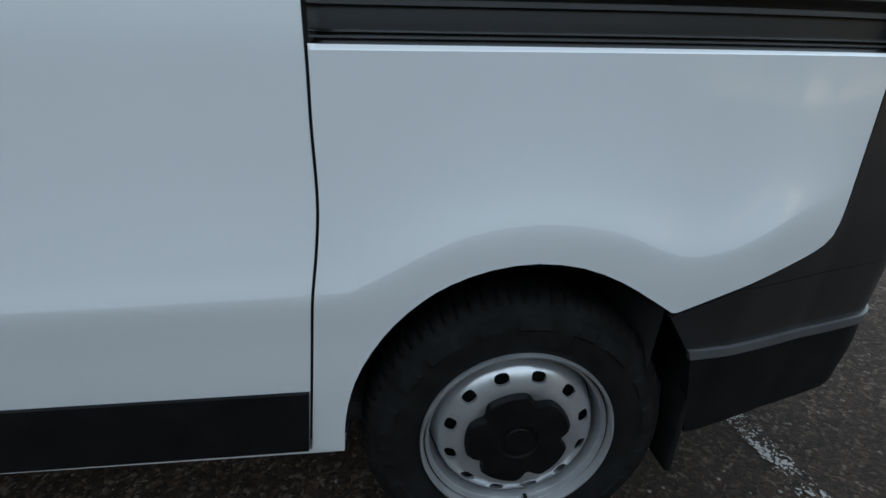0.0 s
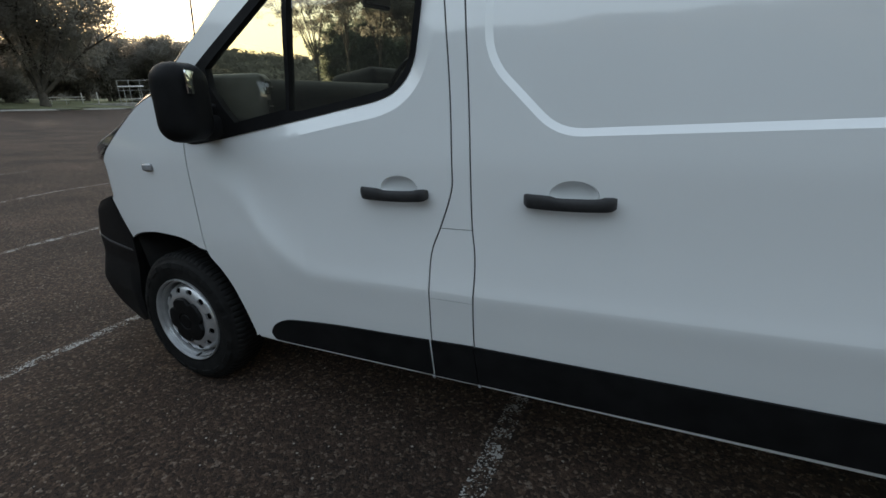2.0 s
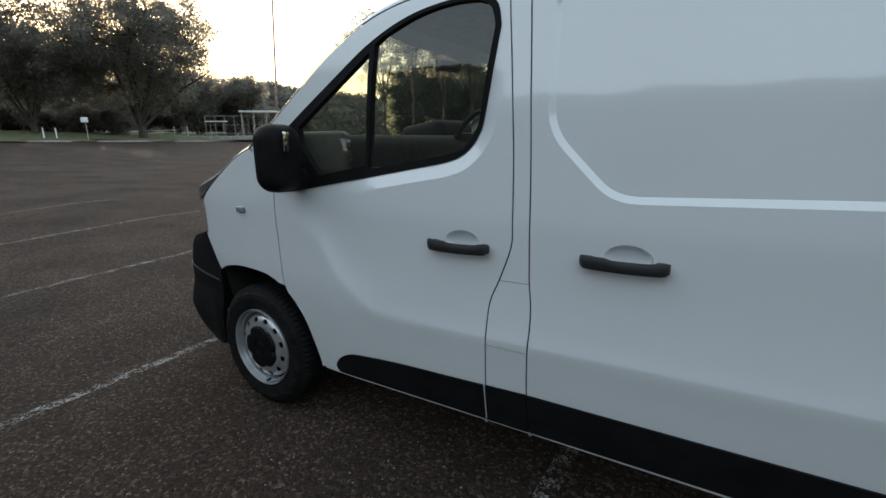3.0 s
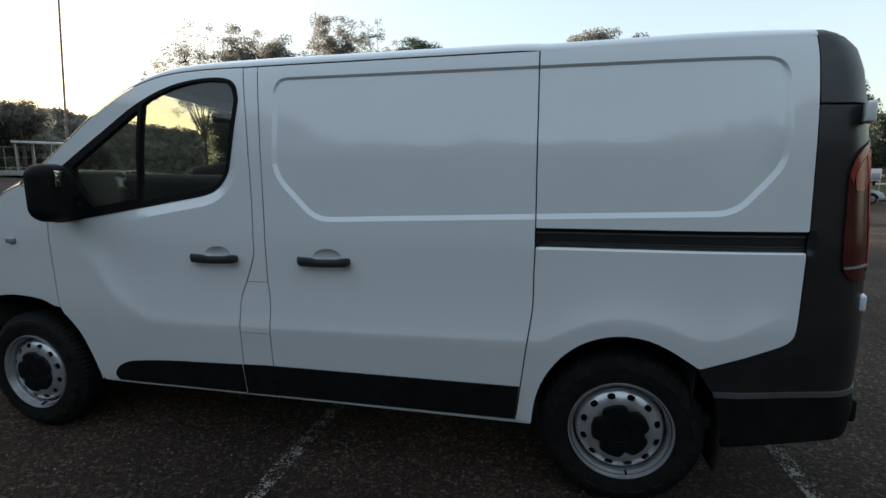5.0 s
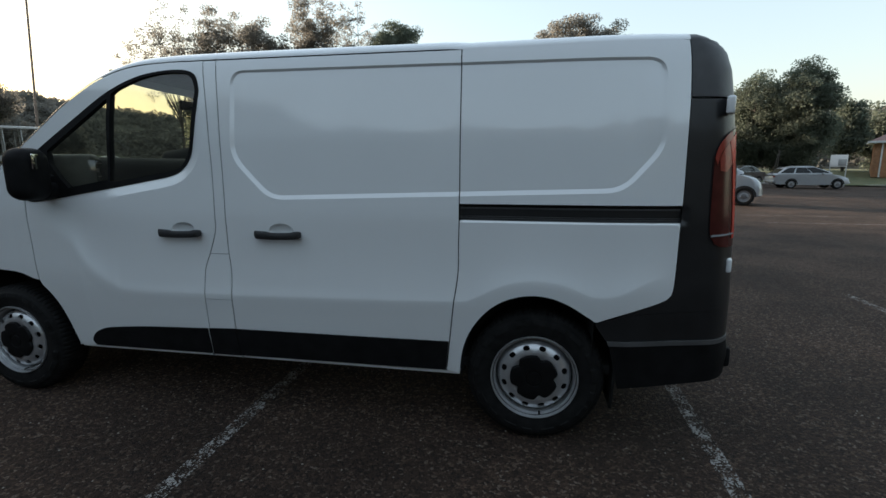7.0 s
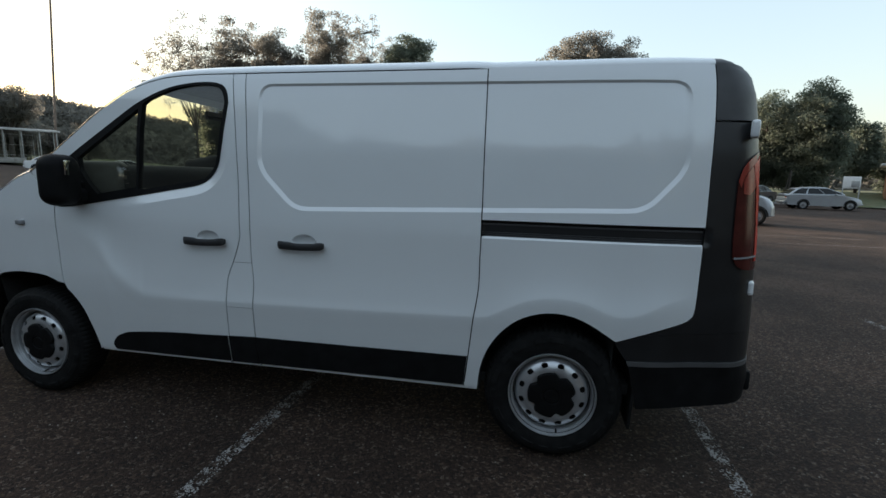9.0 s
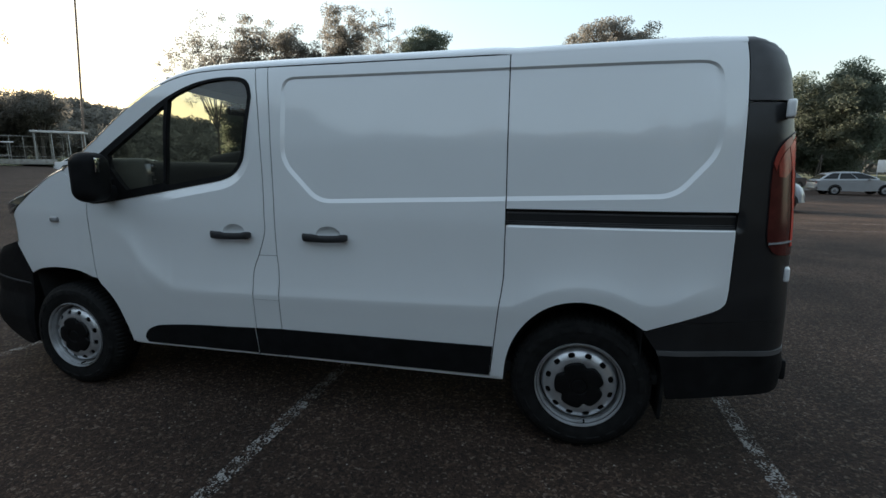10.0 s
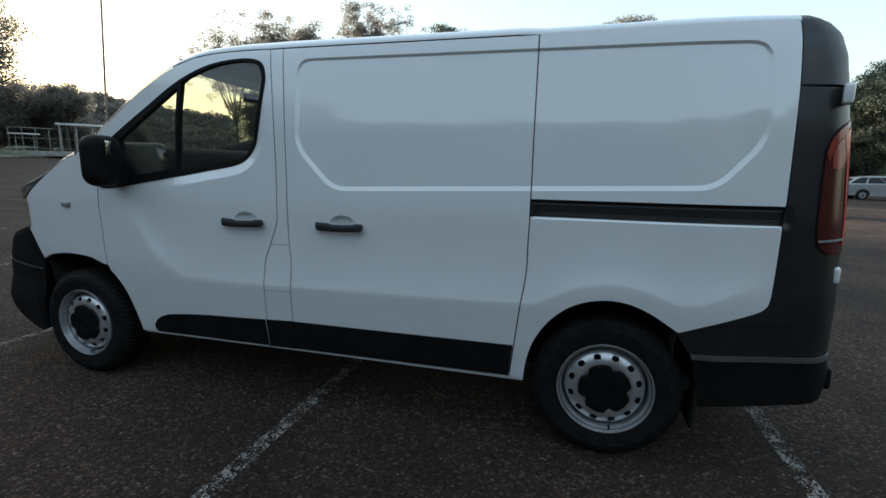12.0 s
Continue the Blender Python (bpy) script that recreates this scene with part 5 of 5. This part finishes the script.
def ridge(name, az0, az1, r, el_of, seed, depth=40, label=""):
    """A wooded rise, with a lumpy canopy and leaf sprays along its skyline."""
    rng = np.random.default_rng(seed)
    n = int(abs(az1 - az0) * 3)
    rows = 14
    verts, faces = [], []
    for i in range(n + 1):
        az = az0 + (az1 - az0) * i / n
        for j in range(rows):
            u = j / (rows - 1)
            x, y = polar(az, r + depth * u)
            top = 1.37 + (r + depth * 0.75) * math.tan(radians(el_of(az)))
            prof = math.sin(min(1.0, u / 0.75) * math.pi / 2) if u < 0.75 else 1 - 0.4 * (u - 0.75) / 0.25
            z = (top + 0.5) * prof - 0.5 + 1.3 * noise.noise(Vector((x * 0.18, y * 0.18, seed))) * min(1, u * 3) + 0.8 * noise.noise(Vector((x * 0.6, y * 0.6, seed))) * min(1, u * 3)
            verts.append((x, y, z))
    for i in range(n):
        for j in range(rows - 1):
            faces.append((i * rows + j, i * rows + j + 1, (i + 1) * rows + j + 1, (i + 1) * rows + j))
    ob = solid(name, verts, [q[::-1] for q in faces], BUSH, None, "", True, 60)
    tagged(ob, label, "hill", "", "structure")
    at = rng.integers(0, len(verts) - rows - 1, n * 22)
    mix_a, mix_b = rng.random(len(at)), rng.random(len(at))
    grid = np.array(verts)
    spots = grid[at] + (grid[at + rows] - grid[at]) * mix_a[:, None] + np.where((at % rows < rows - 1)[:, None], (grid[at + 1] - grid[at]) * mix_b[:, None], 0)
    pick = [tuple(q) for q in spots if q[2] > 0.8]
    v, f = leaves(rng, pick, [1.2 + 0.9 * rng.random() for _ in pick], 16, 0.5, 0.8)
    woods = solid(name + "_canopy", v, f, LEAF_HAZED, None, "", False)
    tagged(woods, "dense bushland canopy covering the hill", "bushland", "", "stuff")


ridge("wooded_hill", -105, -25, 110, lambda az: float(np.interp(az, [-105, -75, -60, -53, -47, -42, -36, -25], [6.0, 6.0, 6.0, 6.2, 5.6, 4.9, 4.5, 4.0])), 3, 60, "wooded hill behind the shelter at dusk")
ridge("distant_woods", -26, 75, 95, lambda az: float(np.interp(az, [-26, 10, 20, 40, 75], [3.5, 3.6, 3.6, 3.8, 4.5])), 5, 40, "low dark woods beyond the car park")
ridge("woods_behind", 95, 265, 62, lambda az: 19.3 + 0.7 * math.sin(az * 0.21) + 0.7 * math.sin(az * 0.47 + 1.0) + 0.4 * math.sin(az * 1.3), 8, 24, "dark line of woods across the car park")

# grass verges and kerbs round the asphalt
xs = list(np.linspace(-160, 140, 101))
ys = list(np.linspace(-40, 140, 61))


def in_park(x, y):
    return -46 - 0.35 * y < x < 80 and y < kerb_y(x)


sheet("grass_verge", xs, ys, lambda x, y: verge_z(x, y) - float(ground_z(x, y)), GRASS, "dry mown grass verge", "grass", lambda x, y: not in_park(x, y) and x * x + y * y < 150 ** 2)


def kerb(points):
    verts, faces = [], []
    for k, (x, y) in enumerate(points):
        z = float(ground_z(x, y))
        a = points[max(k - 1, 0)]
        b = points[min(k + 1, len(points) - 1)]
        d = np.array([b[0] - a[0], b[1] - a[1]])
        nx, ny = -d[1] / np.hypot(*d), d[0] / np.hypot(*d)
        for o, h in ((-0.08, 0.0), (-0.07, 0.13), (0.07, 0.15), (0.08, 0.0)):
            verts.append((x + nx * o, y + ny * o, z + h))
        if k:
            faces += [(4 * k - 4 + i, 4 * k - 3 + i, 4 * k + 1 + i, 4 * k + i) for i in range(3)]
    tagged(solid("kerb", verts, faces, KERB, None, "", False), "pale concrete kerb along the grass", "kerb", "", "structure")


kerb([(-46 - 0.35 * y, y) for y in np.linspace(-30, 38, 40)])
kerb([(x, 42.0) for x in np.linspace(-58, 13, 40)])
kerb([(x, kerb_y(x)) for x in np.linspace(14, 60, 30)])


# ---- parked cars ----
CAR_RIM = material("dull_grey_trim", (0.16, 0.16, 0.165), 0.5, metal=0.3, vary=0.2, scale=20)


def car(m, profile, roofline, paint, label, length, width=1.70, wheel_x=(0.85, -1.65), wheel_r=0.31, lights=True):
    """A car along +x, built about its own middle, then set down at m."""
    ob = tagged(new("parked_car"), label, "car")
    half = width / 2

    def loft(name, outline, insets, mat, lab=""):
        verts, faces, n = [], [], len(outline)
        cx = sum(p[0] for p in outline) / n
        cz = sum(p[1] for p in outline) / n
        for y, k in insets:
            for px, pz in outline:
                taper = max(0.0, pz - 0.85) * 0.32
                sy = y * (1 - taper / half)
                verts.append((cx + (px - cx) * k, sy, cz + (pz - cz) * (0.5 + 0.5 * k)))
        for j in range(len(insets) - 1):
            for i in range(n):
                faces.append((j * n + i, j * n + (i + 1) % n, (j + 1) * n + (i + 1) % n, (j + 1) * n + i))
        faces += [tuple(range(n))[::-1], tuple((len(insets) - 1) * n + i for i in range(n))]
        return solid(name, verts, faces, mat, ob, lab, True, 40)

    soft = lambda p: smooth_curve(p + [p[0]], 0.12)[:-1]
    ins = [(-half, 0.93), (-half + 0.03, 0.955), (-half + 0.10, 0.978), (-half + 0.28, 1.0), (half - 0.28, 1.0), (half - 0.10, 0.978), (half - 0.03, 0.955), (half, 0.93)]
    body = loft("body", soft(profile), ins, paint)
    loft("cabin", soft(roofline), [(-half + 0.05, 0.95), (-half + 0.12, 1.0), (half - 0.12, 1.0), (half - 0.05, 0.95)], paint)
    belt = min(p[1] for p in roofline)
    top = max(p[1] for p in roofline)
    x0, x1 = min(p[0] for p in roofline), max(p[0] for p in roofline)
    poly = np.array(soft(roofline))
    for s in (-1, 1):
        zs = np.linspace(belt + 0.09, top - 0.10, 5)
        spans = []
        for z in zs:
            hit = sorted(a[0] + (b[0] - a[0]) * (z - a[1]) / (b[1] - a[1]) for a, b in zip(poly, np.roll(poly, -1, 0)) if (a[1] > z) != (b[1] > z))
            spans.append((hit[0] + 0.14, hit[-1] - 0.14))
        stops = [0.0, 0.27, 0.305, 0.63, 0.65, 1.0]
        for u0, u1 in zip(stops[::2], stops[1::2]):
            verts, faces = [], []
            for z, (a, b) in zip(zs, spans):
                for u in (u0, u1):
                    taper = max(0.0, z - 0.85) * 0.32
                    verts.append((a + (b - a) * u, s * ((half - 0.05) * (1 - taper / half) + 0.012), z))
            for j in range(len(zs) - 1):
                q = (2 * j, 2 * j + 1, 2 * j + 3, 2 * j + 2)
                faces.append(q if s < 0 else q[::-1])
            solid("side_window", verts, faces, CARGLASS, ob, "dark side window", False)
    # screens front and back
    for front in (True, False):
        verts = []
        for z in np.linspace(belt + 0.08, top - 0.07, 4):
            hit = sorted(a[0] + (b[0] - a[0]) * (z - a[1]) / (b[1] - a[1]) for a, b in zip(poly, np.roll(poly, -1, 0)) if (a[1] > z) != (b[1] > z))
            x = (hit[-1] + 0.012) if front else (hit[0] - 0.012)
            w = (half - 0.12) * (1 - max(0.0, z - 0.85) * 0.32 / half)
            verts += [(x, -w, z), (x, w, z)]
        faces = [(2 * j, 2 * j + 1, 2 * j + 3, 2 * j + 2) for j in range(3)]
        solid("windscreen" if front else "rear_window", verts, faces if front else [q[::-1] for q in faces], CARGLASS, ob, "dark car screen", False)
    for wx in wheel_x:
        for s in (-1, 1):
            c = (wx, s * (half + 0.006), wheel_r)
            v, f = lathe([(wheel_r * 0.62, 0.0), (wheel_r * 0.7, s * 0.012), (wheel_r * 0.95, s * 0.006), (wheel_r, -s * 0.03), (wheel_r, -s * 0.18), (wheel_r * 0.5, -s * 0.2)], c, 28)
            hub = solid("wheel", v, f if s < 0 else [q[::-1] for q in f], RUBBER, ob, "dark tyre", True, 40)
            v, f = lathe([(0.0, s * 0.004), (0.06, s * 0.006), (wheel_r * 0.35, -s * 0.02), (wheel_r * 0.58, s * 0.004), (wheel_r * 0.64, s * 0.006)], c, 28)
            solid("rim", v, f if s < 0 else [q[::-1] for q in f], CAR_RIM, hub, "grey wheel trim", True, 40)
            # dark arch round the wheel
            av, af = [], []
            for k in range(17):
                w = math.pi * k / 16
                for rr in (wheel_r * 0.98, wheel_r * 1.18):
                    av.append((wx + rr * math.cos(w), s * (half + 0.004), wheel_r + rr * math.sin(w)))
                if k:
                    q = (2 * k - 2, 2 * k - 1, 2 * k + 1, 2 * k)
                    af.append(q if s > 0 else q[::-1])
            solid("wheel_arch", av, af, DARK, ob, "", False)
    if lights:
        xr, xf = min(p[0] for p in profile), max(p[0] for p in profile)
        for s in (-1, 1):
            part("tail_light", box_bm((0.10, 0.34, 0.15), (xr + 0.10, s * (half - 0.26), 0.80), 0.03), RED, ob, "red tail light")
            part("headlight", box_bm((0.20, 0.32, 0.13), (xf - 0.19, s * (half - 0.27), 0.65), 0.04), LENS, ob, "clear headlight")
            part("door_mirror", box_bm((0.10, 0.16, 0.11), (0.55, s * (half + 0.06), 0.98), 0.03), paint, ob, "door mirror")
        part("bumper", box_bm((0.10, width * 0.9, 0.16), (xr + 0.03, 0, 0.47), 0.03), paint, ob, "rear bumper")
    ob.matrix_basis = m
    return ob


WAGON_LOW = [(-2.08, 0.36), (-2.18, 0.52), (-2.15, 0.80), (-2.02, 0.95), (0.75, 0.95), (1.25, 0.90), (1.80, 0.77), (2.05, 0.62), (2.10, 0.47), (2.02, 0.31), (0.0, 0.24), (-1.9, 0.29)]
WAGON_TOP = [(-2.02, 0.93), (-1.62, 1.25), (-1.30, 1.39), (-0.7, 1.46), (-0.1, 1.45), (0.25, 1.37), (1.05, 0.92)]
SEDAN_LOW = [(-2.2, 0.38), (-2.25, 0.60), (-2.2, 0.90), (-1.7, 0.96), (0.8, 0.94), (1.3, 0.88), (1.95, 0.76), (2.18, 0.62), (2.2, 0.40), (2.05, 0.28), (0.0, 0.24), (-2.0, 0.28)]
SEDAN_TOP = [(-1.75, 0.93), (-1.15, 1.30), (-0.75, 1.42), (-0.2, 1.45), (0.25, 1.40), (1.10, 0.92)]
HATCH_LOW = [(-1.75, 0.35), (-1.85, 0.60), (-1.80, 0.94), (0.7, 1.04), (1.30, 1.03), (1.68, 0.90), (1.85, 0.66), (1.88, 0.40), (1.7, 0.28), (0.0, 0.24), (-1.6, 0.28)]
HATCH_TOP = [(-1.78, 0.94), (-1.58, 1.40), (-1.38, 1.57), (-0.5, 1.63), (0.3, 1.57), (1.22, 1.02)]


def parked(x, y, heading):
    return Matrix.Translation((x, y, float(ground_z(x, y)))) @ Matrix.Rotation(radians(heading), 4, "Z")


car(parked(17.75, 32.85, -4), WAGON_LOW, WAGON_TOP, SILVER, "silver station wagon parked facing the grass", 4.3, 1.70, (1.40, -1.15), 0.31)
car(parked(6.22, 16.9, -23), HATCH_LOW, HATCH_TOP, SILVER, "small silver hatchback parked behind the van", 3.7, 1.66, (1.36, -1.2), 0.31)
car(parked(15.6, 38.0, 215), SEDAN_LOW, SEDAN_TOP, NAVY, "dark blue sedan parked under the trees", 4.4, 1.72, (1.35, -1.35), 0.31)
for az, r, head in ((-50.8, 55, 38), (-45.3, 57, 43)):
    x, y = polar(az, r)
    car(parked(x, y, head), SEDAN_LOW, SEDAN_TOP, PALE, "white sedan parked by the shelter", 4.4, 1.72, (1.35, -1.35), 0.31)


# ---- shelter, fence, pole, sign and building ----
def post(name, x, y, h, r, mat, parent=None, label="", lean=(0, 0), z=None):
    z = float(ground_z(x, y)) if z is None else z
    v, f = tube([(x, y, z), (x + lean[0] * h * 0.5, y + lean[1] * h * 0.5, z + h * 0.5), (x + lean[0] * h, y + lean[1] * h, z + h)], [r, r * 0.85, r * 0.7], 10)
    return solid(name, v, f, mat, parent, label, True, 50)


px, py = polar(-50.85, 80)
tagged(post("light_pole", px, py, 30.0, 0.15, POLE, None, "", (0.045, 0.03)), "tall brown weathered light pole", "pole")

sx, sy = polar(-55.7, 75)
face = Matrix.Translation((sx, sy, verge_z(sx, sy))) @ Matrix.Rotation(radians(55.7), 4, "Z")
shelter = tagged(new("shelter"), "open picnic shelter with pale flat roof", "shelter")
shelter.matrix_basis = face


def local(bm, m):
    bm.transform(m)
    return bm


roof_tilt = Matrix.Rotation(radians(5), 4, "X")
part("slab", local(box_bm((10.2, 4.6, 0.60), (-1.6, 0, 0.20), 0.03), face), KERB, shelter, "raised concrete slab")
part("roof", local(box_bm((5.3, 4.2, 0.12), (4.1, 0, 3.85), 0.03, roof_tilt), face), SHEET, shelter, "pale sheet metal roof")
part("fascia", local(box_bm((5.4, 0.06, 0.20), (4.1, -2.12, 3.66), 0.01), face), SHEET, shelter)
for x in (1.75, 3.3, 4.9, 6.45):
    for y in (-1.8, 1.8):
        part("post", local(box_bm((0.11, 0.11, 3.7), (x, y, 1.85 + 0.087 * y), 0.015), face), POST, shelter)

# a low canopy over a bench on the slab
canopy = tagged(new("small_canopy"), "low pale canopy on two grey posts", "canopy")
canopy.matrix_basis = face @ Matrix.Translation((-1.5, -1.2, 0.5))
part("roof", local(box_bm((2.8, 1.4, 0.10), (-1.5, -1.2, 2.42), 0.02, roof_tilt), face), SHEET, canopy, "pale sheet roof")
for x in (-2.3, -0.7):
    part("post", local(box_bm((0.08, 0.08, 1.9), (x, -1.2, 1.45), 0.01), face), POST, canopy)
part("bench", local(box_bm((2.0, 0.4, 0.07), (-1.5, -1.2, 0.95), 0.015), face), SHEET, canopy, "pale bench")

fence = tagged(new("rail_fence"), "tall galvanised rail fence behind the slab", "fence")
fence.matrix_basis = face @ Matrix.Translation((0.6, 2.1, 0.5))
for i in range(7):
    part("post", local(box_bm((0.07, 0.07, 2.85), (-3.0 + 1.25 * i, 2.1, 1.92), 0.01), face), POST, fence)
for z, w in ((3.32, 0.07), (2.1, 0.04), (0.9, 0.04)):
    part("rail", local(box_bm((7.6, w * 0.8, w), (0.75, 2.04, z), 0.008), face), POST, fence)
for x in (-5.3, -6.9):
    tagged(part("marker_post", local(box_bm((0.12, 0.12, 1.9), (x, 1.2, 0.95), 0.02), face), SHEET), "short pale post beside the slab", "post", "posts beside the slab")


def table(az, r, turn):
    x, y = polar(az, r)
    m = Matrix.Translation((x, y, verge_z(x, y))) @ Matrix.Rotation(radians(turn), 4, "Z")
    ob = tagged(new("picnic_table"), "pale picnic table on the grass", "table", "picnic tables")
    ob.matrix_basis = m
    part("tabletop", local(box_bm((1.9, 0.75, 0.06), (0, 0, 0.74), 0.015), m), SHEET, ob)
    for s in (-1, 1):
        part("bench", local(box_bm((1.9, 0.28, 0.05), (0, s * 0.72, 0.44), 0.012), m), SHEET, ob)
        part("leg", local(box_bm((0.08, 1.5, 0.08), (s * 0.65, 0, 0.38), 0.012), m), POST, ob)
        part("leg", local(box_bm((0.08, 0.08, 0.74), (s * 0.65, 0, 0.37), 0.012), m), POST, ob)


crowned_tree(-53.8, 84, top_of(-53.8, 84, 7.8), 3.8, 36, "low spreading tree behind the shelter", 0.42, 120, 0.95, 110, 0.14, LEAF_HAZED, 0.02, 0, 0.25)
table(-62.6, 70, 62)
table(-61.4, 73, 60)
for az, r in ((-71.2, 57.5), (-70.3, 58)):
    x, y = polar(az, r)
    ob = tagged(post("bollard", x, y, 0.95, 0.07, SIGN, None, "", (0, 0), verge_z(x, y) - 0.02), "short pale bollard on the verge", "bollard", "bollards along the verge")
x, y = polar(-68.0, 57)
board = tagged(new("small_sign"), "small pale sign on a post", "sign")
board.matrix_basis = Matrix.Translation((x, y, float(ground_z(x, y))))
post("post", x, y, 2.1, 0.04, POST, board)
part("board", box_bm((0.55, 0.05, 0.45), (x, y - 0.06, float(ground_z(x, y)) + 2.0), 0.01, Matrix.Rotation(radians(68), 4, "Z")), SIGN, board)

# two thin leaning stems under the dark tree
for az, lean in ((24.2, 0.16), (24.6, 0.05)):
    x, y = polar(az, 44)
    tagged(post("sapling", x, y, 2.6, 0.045, BARK, None, "", (lean, 0), verge_z(x, y) - 0.05), "thin brown leaning stem on the grass", "sapling", "stems under the dark tree")

# white notice board on two legs, beyond the wagon
x, y = polar(29.3, 43)
m = Matrix.Translation((x, y, verge_z(x, y))) @ Matrix.Rotation(radians(-29), 4, "Z")
notice = tagged(new("notice_board"), "white notice board with a dark panel on legs", "sign")
notice.matrix_basis = m
part("board", local(box_bm((0.95, 0.12, 0.82), (0, 0, 1.74), 0.02), m), SIGN, notice)
part("panel", local(box_bm((0.44, 0.03, 0.44), (0.20, -0.07, 1.63), 0.01), m), POST, notice, "grey notice panel")
for s in (-0.44, 0.44):
    part("leg", local(box_bm((0.07, 0.07, 1.42), (s, 0, 0.66), 0.01), m), POST, notice)

# brick amenities building
x, y = polar(35.6, 57)
m = Matrix.Translation((x, y, verge_z(x, y))) @ Matrix.Rotation(radians(-30), 4, "Z") @ Matrix.Scale(1.15, 4)
hut = tagged(new("brick_building"), "low orange brick building with red hipped roof", "building")
hut.matrix_basis = m
part("wall", local(box_bm((7.0, 5.0, 2.6), (0, 0, 1.3), 0.01), m), BRICK, hut, "orange brick wall")
rv = [m @ Vector(p) for p in ((-3.9, -2.9, 2.55), (3.9, -2.9, 2.55), (3.9, 2.9, 2.55), (-3.9, 2.9, 2.55), (-1.6, 0, 3.9), (1.6, 0, 3.9))]
solid("roof", rv, [(0, 1, 5, 4), (1, 2, 5), (2, 3, 4, 5), (3, 0, 4), (3, 2, 1, 0)], ROOF, hut, "red hipped roof", False)
part("fascia", local(box_bm((7.85, 5.85, 0.16), (0, 0, 2.52), 0.01), m), SIGN, hut, "pale fascia board")
part("downpipe", local(box_bm((0.1, 0.1, 2.5), (-3.1, -2.56, 1.25), 0.02), m), SIGN, hut, "white downpipe")
part("door", local(box_bm((0.9, 0.05, 2.05), (0.8, -2.53, 1.05), 0.01), m), POST, hut, "grey door")
part("flue", local(box_bm((0.18, 0.18, 0.5), (-1.9, -0.6, 3.7), 0.02), m), SIGN, hut, "small roof flue")
